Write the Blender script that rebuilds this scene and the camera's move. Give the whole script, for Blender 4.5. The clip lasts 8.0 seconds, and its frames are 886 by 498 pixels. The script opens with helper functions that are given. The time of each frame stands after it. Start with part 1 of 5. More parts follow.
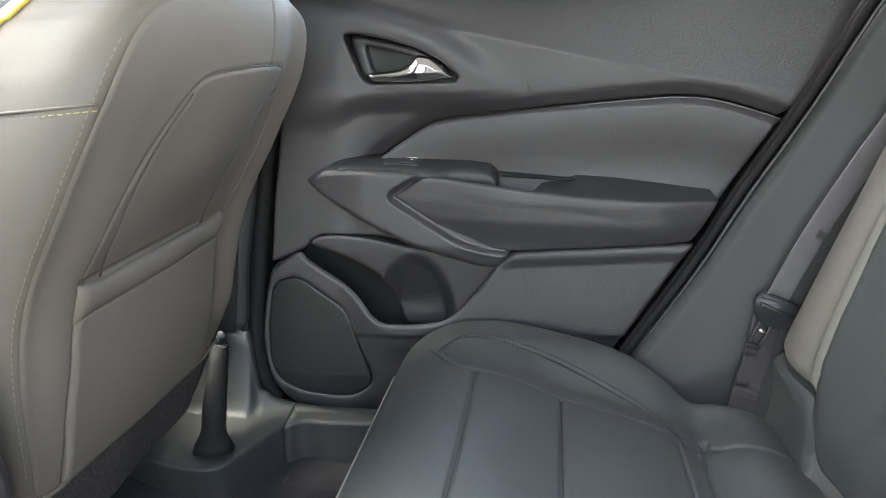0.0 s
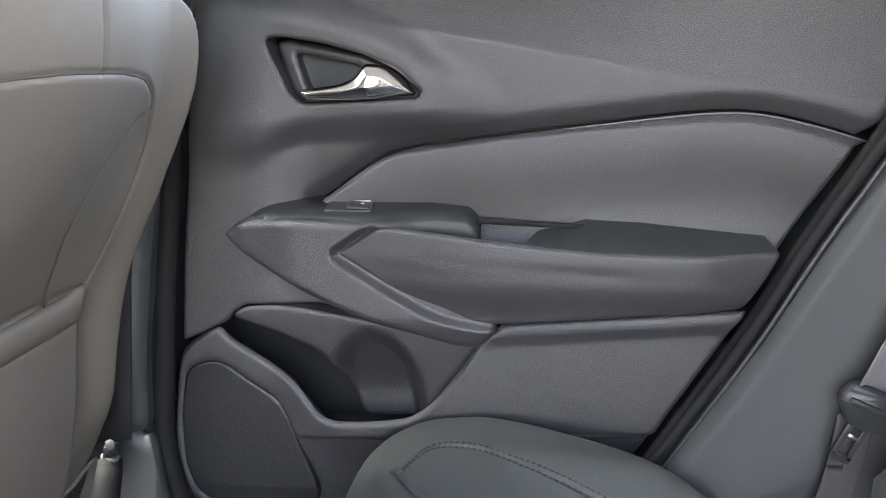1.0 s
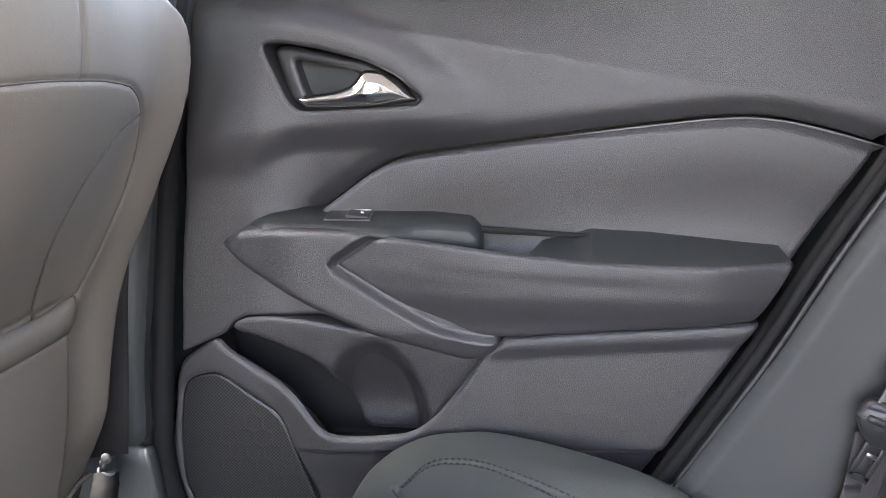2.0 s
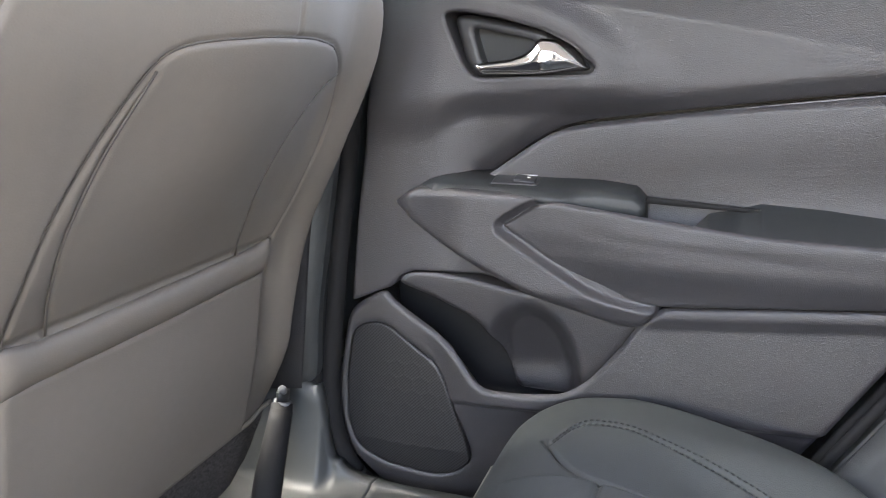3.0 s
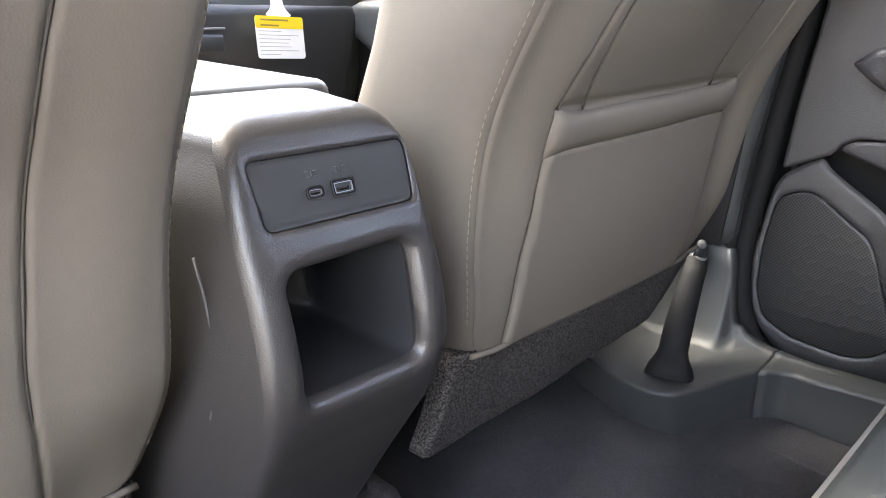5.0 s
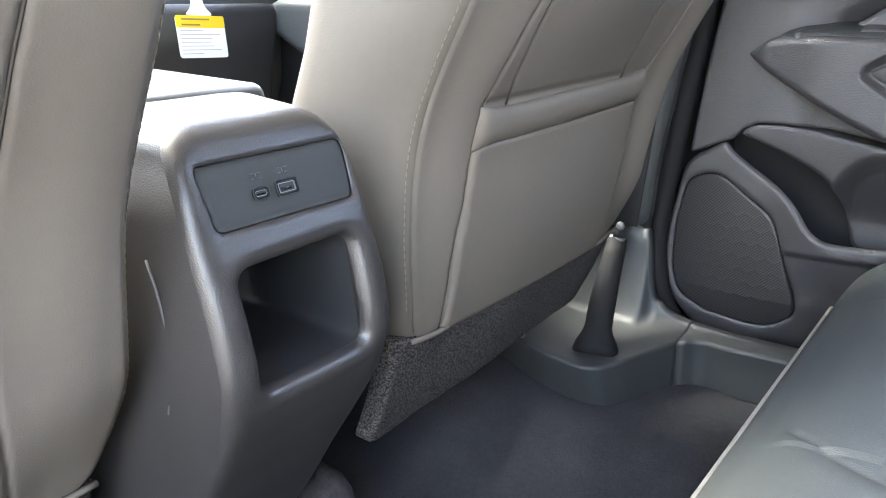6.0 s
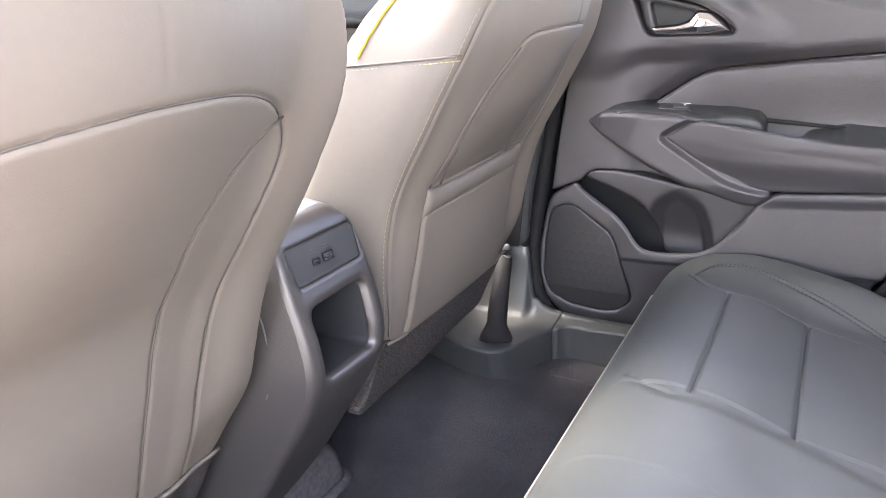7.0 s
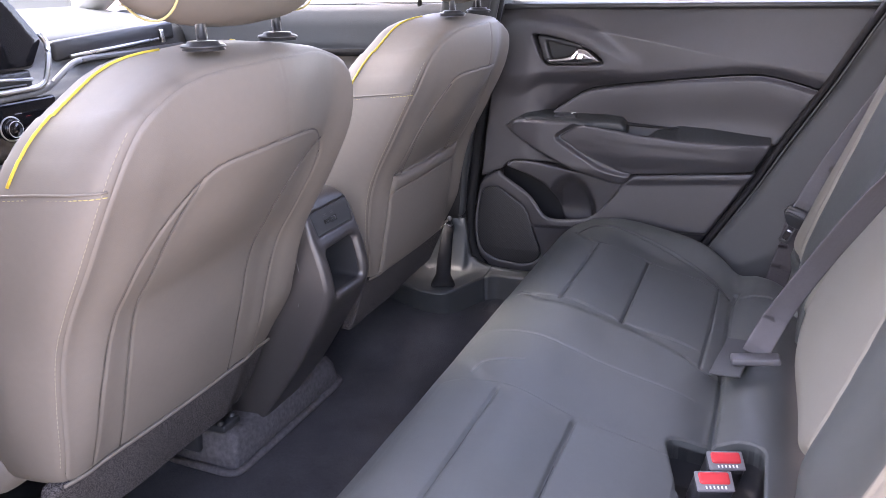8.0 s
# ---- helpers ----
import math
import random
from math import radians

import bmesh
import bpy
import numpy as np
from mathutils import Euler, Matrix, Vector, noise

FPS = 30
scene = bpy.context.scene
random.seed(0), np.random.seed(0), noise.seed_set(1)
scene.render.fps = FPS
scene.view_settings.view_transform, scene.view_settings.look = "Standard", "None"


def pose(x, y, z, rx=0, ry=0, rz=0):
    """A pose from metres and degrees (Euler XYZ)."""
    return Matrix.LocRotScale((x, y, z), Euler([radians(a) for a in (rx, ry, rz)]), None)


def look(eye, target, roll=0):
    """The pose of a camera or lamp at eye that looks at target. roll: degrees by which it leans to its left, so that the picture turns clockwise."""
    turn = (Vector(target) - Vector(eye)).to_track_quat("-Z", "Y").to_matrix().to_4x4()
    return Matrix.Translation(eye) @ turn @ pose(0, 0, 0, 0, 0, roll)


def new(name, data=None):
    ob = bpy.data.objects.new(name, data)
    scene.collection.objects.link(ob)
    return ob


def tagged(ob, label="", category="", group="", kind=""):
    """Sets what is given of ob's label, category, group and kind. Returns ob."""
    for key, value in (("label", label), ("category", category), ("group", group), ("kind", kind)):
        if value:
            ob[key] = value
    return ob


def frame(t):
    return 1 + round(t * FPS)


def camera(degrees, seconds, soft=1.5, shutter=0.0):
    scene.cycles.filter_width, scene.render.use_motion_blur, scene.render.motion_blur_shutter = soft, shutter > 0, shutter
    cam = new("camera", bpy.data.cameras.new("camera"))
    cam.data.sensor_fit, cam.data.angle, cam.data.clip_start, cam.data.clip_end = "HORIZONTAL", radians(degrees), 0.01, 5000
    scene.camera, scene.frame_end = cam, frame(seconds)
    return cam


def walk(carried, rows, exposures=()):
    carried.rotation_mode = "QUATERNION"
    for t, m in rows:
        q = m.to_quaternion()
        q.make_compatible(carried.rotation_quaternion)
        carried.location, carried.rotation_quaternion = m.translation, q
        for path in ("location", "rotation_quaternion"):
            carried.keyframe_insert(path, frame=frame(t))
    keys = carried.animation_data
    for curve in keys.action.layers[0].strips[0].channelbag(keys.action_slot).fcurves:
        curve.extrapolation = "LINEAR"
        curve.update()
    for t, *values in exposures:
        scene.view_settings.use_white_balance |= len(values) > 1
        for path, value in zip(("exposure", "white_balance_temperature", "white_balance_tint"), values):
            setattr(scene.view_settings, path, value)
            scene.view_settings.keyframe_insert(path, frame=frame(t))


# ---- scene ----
cam = camera(60.1, 8.0, soft=0.6, shutter=0.1)
PATH = [
    (0, (0.157, -0.411, 0.679), (-0.105, 1.503, 0.16), 0.2),
    (0.5, (0.145, -0.231, 0.667), (-0.098, 1.697, 0.191), -0.2),
    (1, (0.152, -0.12, 0.656), (-0.098, 1.811, 0.199), -0.9),
    (1.2, (0.158, -0.099, 0.648), (-0.105, 1.835, 0.211), -1.0),
    (2.3, (0.166, -0.096, 0.656), (-0.173, 1.825, 0.217), -1.6),
    (2.5, (0.166, -0.098, 0.654), (-0.243, 1.811, 0.219), -1.5),
    (3, (0.153, -0.134, 0.642), (-0.502, 1.693, 0.161), -0.3),
    (3.5, (0.104, -0.203, 0.59), (-0.862, 1.461, 0.044), 1.3),
    (4, (0.082, -0.259, 0.554), (-1.11, 1.232, -0.043), 0.9),
    (4.5, (0.076, -0.274, 0.545), (-1.21, 1.131, -0.066), 0.6),
    (4.7, (0.075, -0.276, 0.545), (-1.235, 1.106, -0.068), 0.4),
    (5.8, (0.083, -0.288, 0.548), (-1.143, 1.156, -0.091), -0.5),
    (6, (0.09, -0.307, 0.556), (-1.067, 1.194, -0.085), -0.4),
    (6.2, (0.096, -0.334, 0.572), (-0.986, 1.22, -0.073), -0.5),
    (6.5, (0.105, -0.404, 0.61), (-0.862, 1.226, -0.03), -0.6),
    (6.8, (0.135, -0.527, 0.67), (-0.758, 1.142, 0.025), -0.8),
    (7, (0.174, -0.614, 0.701), (-0.684, 1.075, 0.057), -1.0),
    (7.5, (0.306, -0.854, 0.763), (-0.495, 0.86, 0.116), -1.6),
    (8, (0.38, -1.052, 0.816), (-0.367, 0.679, 0.147), -1.2),
]
# the clip's own exposure and white balance drift on the way
EXPOSURES = [(0, 4.48, 8700, 14), (1, 4.91, 8450, 18), (2.5, 4.98, 8450, 22), (3.5, 4.95, 8600, 19), (4.5, 4.86, 9100, 22), (6, 5.06, 8150, 16), (6.5, 5.2, 8300, 19), (7, 5.25, 8750, 27), (7.5, 4.88, 8800, 31), (8, 4.27, 7900, 34)]
walk(cam, [(t, look(eye, target, roll)) for t, eye, target, roll in PATH], EXPOSURES)

# ---- world, sun and large lights ----
world = bpy.data.worlds.new("daylight")
scene.world = world
world.use_nodes = True
_wn, _wl = world.node_tree.nodes, world.node_tree.links
_sky = _wn.new("ShaderNodeTexSky")
_sky.sky_type, _sky.sun_disc = "NISHITA", False
_sky.sun_elevation, _sky.sun_rotation = radians(58), radians(262)
_sky.air_density, _sky.dust_density = 1.0, 1.8
_wl.new(_sky.outputs[0], _wn["Background"].inputs[0])
_wn["Background"].inputs[1].default_value = 0.15
sun = new("sun", bpy.data.lights.new("sun", "SUN"))
sun.data.energy, sun.data.angle, sun.data.color = 0.5, radians(38), (0.93, 0.97, 1.0)
sun.matrix_world = look((-4.0, -0.56, 6.4), (0, 0, 0))


# ---- materials ----
def mat(name, base, rough=0.5, metal=0.0, vary=0.12, big=6.0, grain=0.0, grain_scale=700.0, kind="voronoi", spec=0.5, second=None, sheen=0.0, coat=0.0, spread=(0.45, 1.0)):
    """A surface with a base colour that wanders at two scales and a fine relief."""
    m = bpy.data.materials.new(name)
    m.use_nodes = True
    n, l = m.node_tree.nodes, m.node_tree.links
    b = n["Principled BSDF"]
    tc = n.new("ShaderNodeTexCoord")
    a = n.new("ShaderNodeTexNoise")
    a.inputs["Scale"].default_value, a.inputs["Detail"].default_value = big, 4
    c = n.new("ShaderNodeTexNoise")
    c.inputs["Scale"].default_value, c.inputs["Detail"].default_value = big * 22, 3
    l.new(tc.outputs["Object"], a.inputs["Vector"])
    l.new(tc.outputs["Object"], c.inputs["Vector"])
    add = n.new("ShaderNodeMath")
    add.operation = "MULTIPLY_ADD"
    l.new(c.outputs["Fac"], add.inputs[0])
    add.inputs[1].default_value = 0.45
    l.new(a.outputs["Fac"], add.inputs[2])
    ramp = n.new("ShaderNodeValToRGB")
    lo = [v * (1 - vary) for v in base]
    hi = [min(1, v * (1 + vary)) for v in (second or base)]
    ramp.color_ramp.elements[0].position, ramp.color_ramp.elements[1].position = spread
    ramp.color_ramp.elements[0].color, ramp.color_ramp.elements[1].color = (*lo, 1), (*hi, 1)
    l.new(add.outputs[0], ramp.inputs[0])
    l.new(ramp.outputs[0], b.inputs["Base Color"])
    rr = n.new("ShaderNodeMapRange")
    rr.inputs["To Min"].default_value, rr.inputs["To Max"].default_value = rough * 0.88, min(1, rough * 1.12)
    l.new(a.outputs["Fac"], rr.inputs[0])
    l.new(rr.outputs[0], b.inputs["Roughness"])
    b.inputs["Metallic"].default_value = metal
    b.inputs["Specular IOR Level"].default_value = spec
    b.inputs["Sheen Weight"].default_value = sheen
    b.inputs["Coat Weight"].default_value = coat
    if grain:
        bump = n.new("ShaderNodeBump")
        bump.inputs["Strength"].default_value, bump.inputs["Distance"].default_value = grain, 0.0014
        if kind == "voronoi":
            g = n.new("ShaderNodeTexVoronoi")
            g.feature = "DISTANCE_TO_EDGE"
            g.inputs["Scale"].default_value = grain_scale
            l.new(g.outputs["Distance"], bump.inputs["Height"])
        else:
            g = n.new("ShaderNodeTexNoise")
            g.inputs["Scale"].default_value, g.inputs["Detail"].default_value = grain_scale, 3
            l.new(g.outputs["Fac"], bump.inputs["Height"])
        l.new(tc.outputs["Object"], g.inputs["Vector"])
        l.new(bump.outputs[0], b.inputs["Normal"])
    return m


M_TAUPE = mat("taupe_leather", (0.174, 0.150, 0.124), 0.56, vary=0.06, grain=0.10, grain_scale=520, spec=0.4)
M_BEIGE = mat("beige_leather", (0.215, 0.203, 0.172), 0.56, vary=0.05, grain=0.10, grain_scale=520)
M_DARK = mat("charcoal_leather", (0.079, 0.087, 0.083), 0.50, vary=0.08, grain=0.20, grain_scale=640, spec=0.45)
M_DOOR = mat("charcoal_plastic", (0.041, 0.039, 0.042), 0.36, vary=0.10, grain=0.44, grain_scale=620, spec=0.8)
M_DOORSOFT = mat("soft_touch_panel", (0.043, 0.041, 0.044), 0.40, vary=0.10, grain=0.42, grain_scale=640, spec=0.8)
M_CAP = mat("smooth_dark_plastic", (0.030, 0.034, 0.035), 0.44, vary=0.08, grain=0.25, grain_scale=900)
M_SMOOTH = mat("smooth_black_plastic", (0.030, 0.031, 0.033), 0.38, vary=0.1, grain=0.12, grain_scale=900)
M_GRAIN = mat("pebbled_console_plastic", (0.041, 0.037, 0.036), 0.36, vary=0.08, grain=0.19, grain_scale=600, spec=0.8)
M_PANEL = mat("satin_grey_plastic", (0.050, 0.053, 0.054), 0.55, spec=0.35, vary=0.06, grain=0.1, grain_scale=1100)
M_SILL = mat("sill_plastic", (0.044, 0.048, 0.049), 0.48, vary=0.08, grain=0.16, grain_scale=700, spec=0.6)
# rubber parts; also stands in for shade in the door's pocket and pull cup
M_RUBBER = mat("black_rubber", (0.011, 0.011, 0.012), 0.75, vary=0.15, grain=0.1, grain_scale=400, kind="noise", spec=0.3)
M_CARPET = mat("floor_carpet", (0.053, 0.052, 0.055), 0.95, vary=0.3, big=10, grain=1.0, grain_scale=520, kind="noise", spec=0.1, sheen=0.04)
M_FELT = mat("grey_felt", (0.042, 0.039, 0.039), 0.95, vary=0.45, big=520, spread=(0.62, 0.84), grain=0.5, grain_scale=420, kind="noise", spec=0.1, second=(0.088, 0.080, 0.077))
M_WRAP = mat("dark_felt_wrap", (0.095, 0.088, 0.09), 0.95, vary=0.35, big=120, grain=0.8, grain_scale=420, kind="noise", spec=0.1, sheen=0.05)
M_CHROME = mat("chrome", (0.82, 0.80, 0.78), 0.09, 1.0, vary=0.03)
M_SATIN = mat("satin_metal", (0.62, 0.62, 0.62), 0.28, 1.0, vary=0.04)
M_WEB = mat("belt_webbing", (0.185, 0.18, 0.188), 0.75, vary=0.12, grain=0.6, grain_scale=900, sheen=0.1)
M_WEBC = mat("dark_grey_webbing", (0.105, 0.10, 0.105), 0.75, vary=0.12, grain=0.6, grain_scale=900)
M_WEBL = mat("darker_webbing", (0.062, 0.056, 0.058), 0.75, vary=0.15, grain=0.5, grain_scale=700)
M_WEBD = mat("dark_webbing", (0.028, 0.027, 0.029), 0.6, vary=0.12, grain=0.5, grain_scale=700)
M_RED = mat("red_button", (0.60, 0.045, 0.05), 0.25, vary=0.06)
M_YELLOW = mat("yellow_piping", (0.68, 0.50, 0.06), 0.5, vary=0.08, grain=0.2, grain_scale=500)
M_THREADY = mat("pale_yellow_thread", (0.55, 0.46, 0.20), 0.6, vary=0.1)
M_THREAD = mat("grey_thread", (0.29, 0.255, 0.19), 0.6, vary=0.1)
M_LID = mat("glossy_lid_leather", (0.070, 0.074, 0.074), 0.30, vary=0.06, grain=0.04, grain_scale=620, spec=0.8)
# darkened taupe: the soft shade in the seat seams, as colour
M_SEAM = mat("seam_shade", (0.095, 0.083, 0.071), 0.7, vary=0.1)
M_THREADD = mat("dark_thread", (0.028, 0.030, 0.030), 0.55, vary=0.1)
M_PIPE = mat("beige_piping", (0.42, 0.40, 0.34), 0.5, vary=0.06)
M_TONGUE = mat("grey_tongue_plastic", (0.075, 0.075, 0.078), 0.45, vary=0.06)
M_PLATE = mat("light_grey_plastic", (0.15, 0.15, 0.155), 0.45, vary=0.06)
M_SCREEN = mat("black_glass", (0.006, 0.006, 0.008), 0.05, vary=0.05)
M_BROWNINK = mat("worn_print", (0.30, 0.20, 0.04), 0.6, vary=0.03)
M_MOUTH = mat("port_metal", (0.38, 0.38, 0.39), 0.4, 1.0, vary=0.04)
M_FAINT = mat("faint_print", (0.42, 0.42, 0.43), 0.6, vary=0.03)
M_PAPER = mat("white_card", (0.82, 0.82, 0.80), 0.55, vary=0.02)
M_CARDY = mat("yellow_card", (0.85, 0.58, 0.02), 0.55, vary=0.03)
M_HEADLINE = mat("pale_headliner", (0.64, 0.63, 0.61), 0.9, vary=0.05, grain=0.3, grain_scale=300, kind="noise")
M_FRONTDOOR = mat("grey_door_trim", (0.055, 0.060, 0.064), 0.45, vary=0.06, grain=0.4, grain_scale=480)
M_GROUND = mat("grey_concrete", (0.23, 0.214, 0.196), 0.9, vary=0.15, big=1.5, grain=0.5, grain_scale=60, kind="noise")
M_DASH = mat("dash_moulding", (0.095, 0.10, 0.10), 0.5, vary=0.06, grain=0.4, grain_scale=480)
M_PAINT = mat("body_paint", (0.10, 0.11, 0.12), 0.25, vary=0.03, coat=0.6)


def glass_material():
    m = bpy.data.materials.new("window_glass")
    m.use_nodes = True
    b = m.node_tree.nodes["Principled BSDF"]
    b.inputs["Base Color"].default_value = (0.93, 0.95, 0.95, 1)
    b.inputs["Roughness"].default_value, b.inputs["IOR"].default_value = 0.0, 1.05
    b.inputs["Transmission Weight"].default_value = 1.0
    return m


M_GLASS = glass_material()


def tinted_glass(name, tint):
    """Tinted safety glass: clear, with a gloss that grows at a slant."""
    m = bpy.data.materials.new(name)
    m.use_nodes = True
    n, l = m.node_tree.nodes, m.node_tree.links
    n.remove(n["Principled BSDF"])
    clear, gloss, mix, rim = n.new("ShaderNodeBsdfTransparent"), n.new("ShaderNodeBsdfGlossy"), n.new("ShaderNodeMixShader"), n.new("ShaderNodeFresnel")
    clear.inputs[0].default_value = (*tint, 1)
    gloss.inputs["Roughness"].default_value = 0.02
    rim.inputs[0].default_value = 1.45
    l.new(rim.outputs[0], mix.inputs[0])
    l.new(clear.outputs[0], mix.inputs[1])
    l.new(gloss.outputs[0], mix.inputs[2])
    l.new(mix.outputs[0], n["Material Output"].inputs[0])
    return m


M_SCREENGLASS = tinted_glass("windscreen_glass", (0.74, 0.90, 0.96))
# tint set to dim and cool the light from the near front side
M_NEARDIM = tinted_glass("tinted_glass", (0.42, 0.52, 0.56))
# assumed tint, dark enough to dim the light from the rear
M_REARDIM = tinted_glass("rear_dimming_glass", (0.26, 0.26, 0.26))


def grille_material():
    """Black plastic pierced by fine round holes."""
    m = mat("perforated_grille", (0.045, 0.045, 0.047), 0.45, vary=0.06)
    n, l = m.node_tree.nodes, m.node_tree.links
    b = n["Principled BSDF"]
    tc = n.new("ShaderNodeTexCoord")
    sep, com = n.new("ShaderNodeSeparateXYZ"), n.new("ShaderNodeCombineXYZ")
    l.new(tc.outputs["Object"], sep.inputs[0])
    l.new(sep.outputs["X"], com.inputs["X"])
    l.new(sep.outputs["Z"], com.inputs["Y"])
    turn = n.new("ShaderNodeMapping")
    turn.inputs["Rotation"].default_value = (0, 0, radians(45))
    l.new(com.outputs[0], turn.inputs["Vector"])
    v = n.new("ShaderNodeTexVoronoi")
    v.voronoi_dimensions = "2D"
    v.inputs["Scale"].default_value, v.inputs["Randomness"].default_value = 330, 0.0
    l.new(turn.outputs[0], v.inputs["Vector"])
    ramp = n.new("ShaderNodeValToRGB")
    ramp.color_ramp.elements[0].position, ramp.color_ramp.elements[1].position = 0.30, 0.42
    ramp.color_ramp.elements[0].color, ramp.color_ramp.elements[1].color = (0.004, 0.004, 0.004, 1), (0.034, 0.034, 0.036, 1)
    l.new(v.outputs["Distance"], ramp.inputs[0])
    l.new(ramp.outputs[0], b.inputs["Base Color"])
    bump = n.new("ShaderNodeBump")
    bump.inputs["Strength"].default_value, bump.inputs["Distance"].default_value = 0.8, 0.001
    l.new(ramp.outputs[0], bump.inputs["Height"])
    l.new(bump.outputs[0], b.inputs["Normal"])
    return m


M_GRILLE = grille_material()


# ---- building helpers ----
def thing(name, label, category, at=(0, 0, 0), group="", kind=""):
    ob = new(name)
    ob.location = at
    ob.empty_display_size = 0.05
    return tagged(ob, label, category, group, kind)


def link_mesh(name, verts, faces, material, parent=None, label="", smooth=True):
    me = bpy.data.meshes.new(name)
    me.from_pydata([tuple(v) for v in verts], [], faces)
    me.update()
    if smooth:
        me.polygons.foreach_set("use_smooth", [True] * len(me.polygons))
    me.materials.append(material)
    ob = new(name, me)
    if parent is not None:
        ob.parent = parent
    if label:
        ob["label"] = label
    return ob


def part(name, bm, material, parent=None, label="", smooth=True):
    """Links a bmesh as one mesh object under a thing or a part."""
    me = bpy.data.meshes.new(name)
    bmesh.ops.recalc_face_normals(bm, faces=bm.faces)
    bm.to_mesh(me)
    bm.free()
    if smooth:
        me.polygons.foreach_set("use_smooth", [True] * len(me.polygons))
    me.materials.append(material)
    ob = new(name, me)
    if parent is not None:
        ob.parent = parent
    if label:
        ob["label"] = label
    return ob


def rounded(pts, r, steps=6, closed=True):
    """A polygon with its corners eased by quadratic arcs; r may be one radius or one a corner."""
    p = [np.array(q, float) for q in pts]
    n, out = len(p), []
    for i in range(n):
        if not closed and i in (0, n - 1):
            out.append(p[i])
            continue
        a, b, c = p[i - 1], p[i], p[(i + 1) % n]
        la, lc = np.linalg.norm(a - b), np.linalg.norm(c - b)
        ri = r[i] if isinstance(r, (list, tuple)) else r
        s, e = b + (a - b) * min(ri / la, 0.5), b + (c - b) * min(ri / lc, 0.5)
        for k in range(steps + 1):
            t = k / steps
            out.append((1 - t) ** 2 * s + 2 * t * (1 - t) * b + t * t * e)
    return np.array(out)


def nearest(px, py, line, closed=True):
    """For points, the distance to a polyline and the nearest place on it."""
    a = np.asarray(line, float)
    b = np.roll(a, -1, 0) if closed else a[1:]
    a = a if closed else a[:-1]
    best = np.full(px.shape, 1e9)
    qx, qy = px.copy(), py.copy()
    for (ax, ay), (bx, by) in zip(a, b):
        dx, dy = bx - ax, by - ay
        q = dx * dx + dy * dy
        if q < 1e-14:
            continue
        t = np.clip(((px - ax) * dx + (py - ay) * dy) / q, 0, 1)
        cx, cy = ax + t * dx, ay + t * dy
        d = (px - cx) ** 2 + (py - cy) ** 2
        m = d < best
        best = np.where(m, d, best)
        qx, qy = np.where(m, cx, qx), np.where(m, cy, qy)
    return np.sqrt(best), qx, qy


def inside(px, py, poly):
    r = np.zeros(px.shape, bool)
    a = np.asarray(poly, float)
    for (ax, ay), (bx, by) in zip(a, np.roll(a, -1, 0)):
        if ay == by:
            continue
        c = ((ay > py) != (by > py)) & (px < (bx - ax) * (py - ay) / (by - ay) + ax)
        r ^= c
    return r


def groove(U, V, line, width, depth, closed=False):
    d, _, _ = nearest(U, V, line, closed)
    return depth * np.exp(-((d / width) ** 2))


def smoothstep(a, b, v):
    t = np.clip((v - a) / (b - a), 0, 1)
    return t * t * (3 - 2 * t)


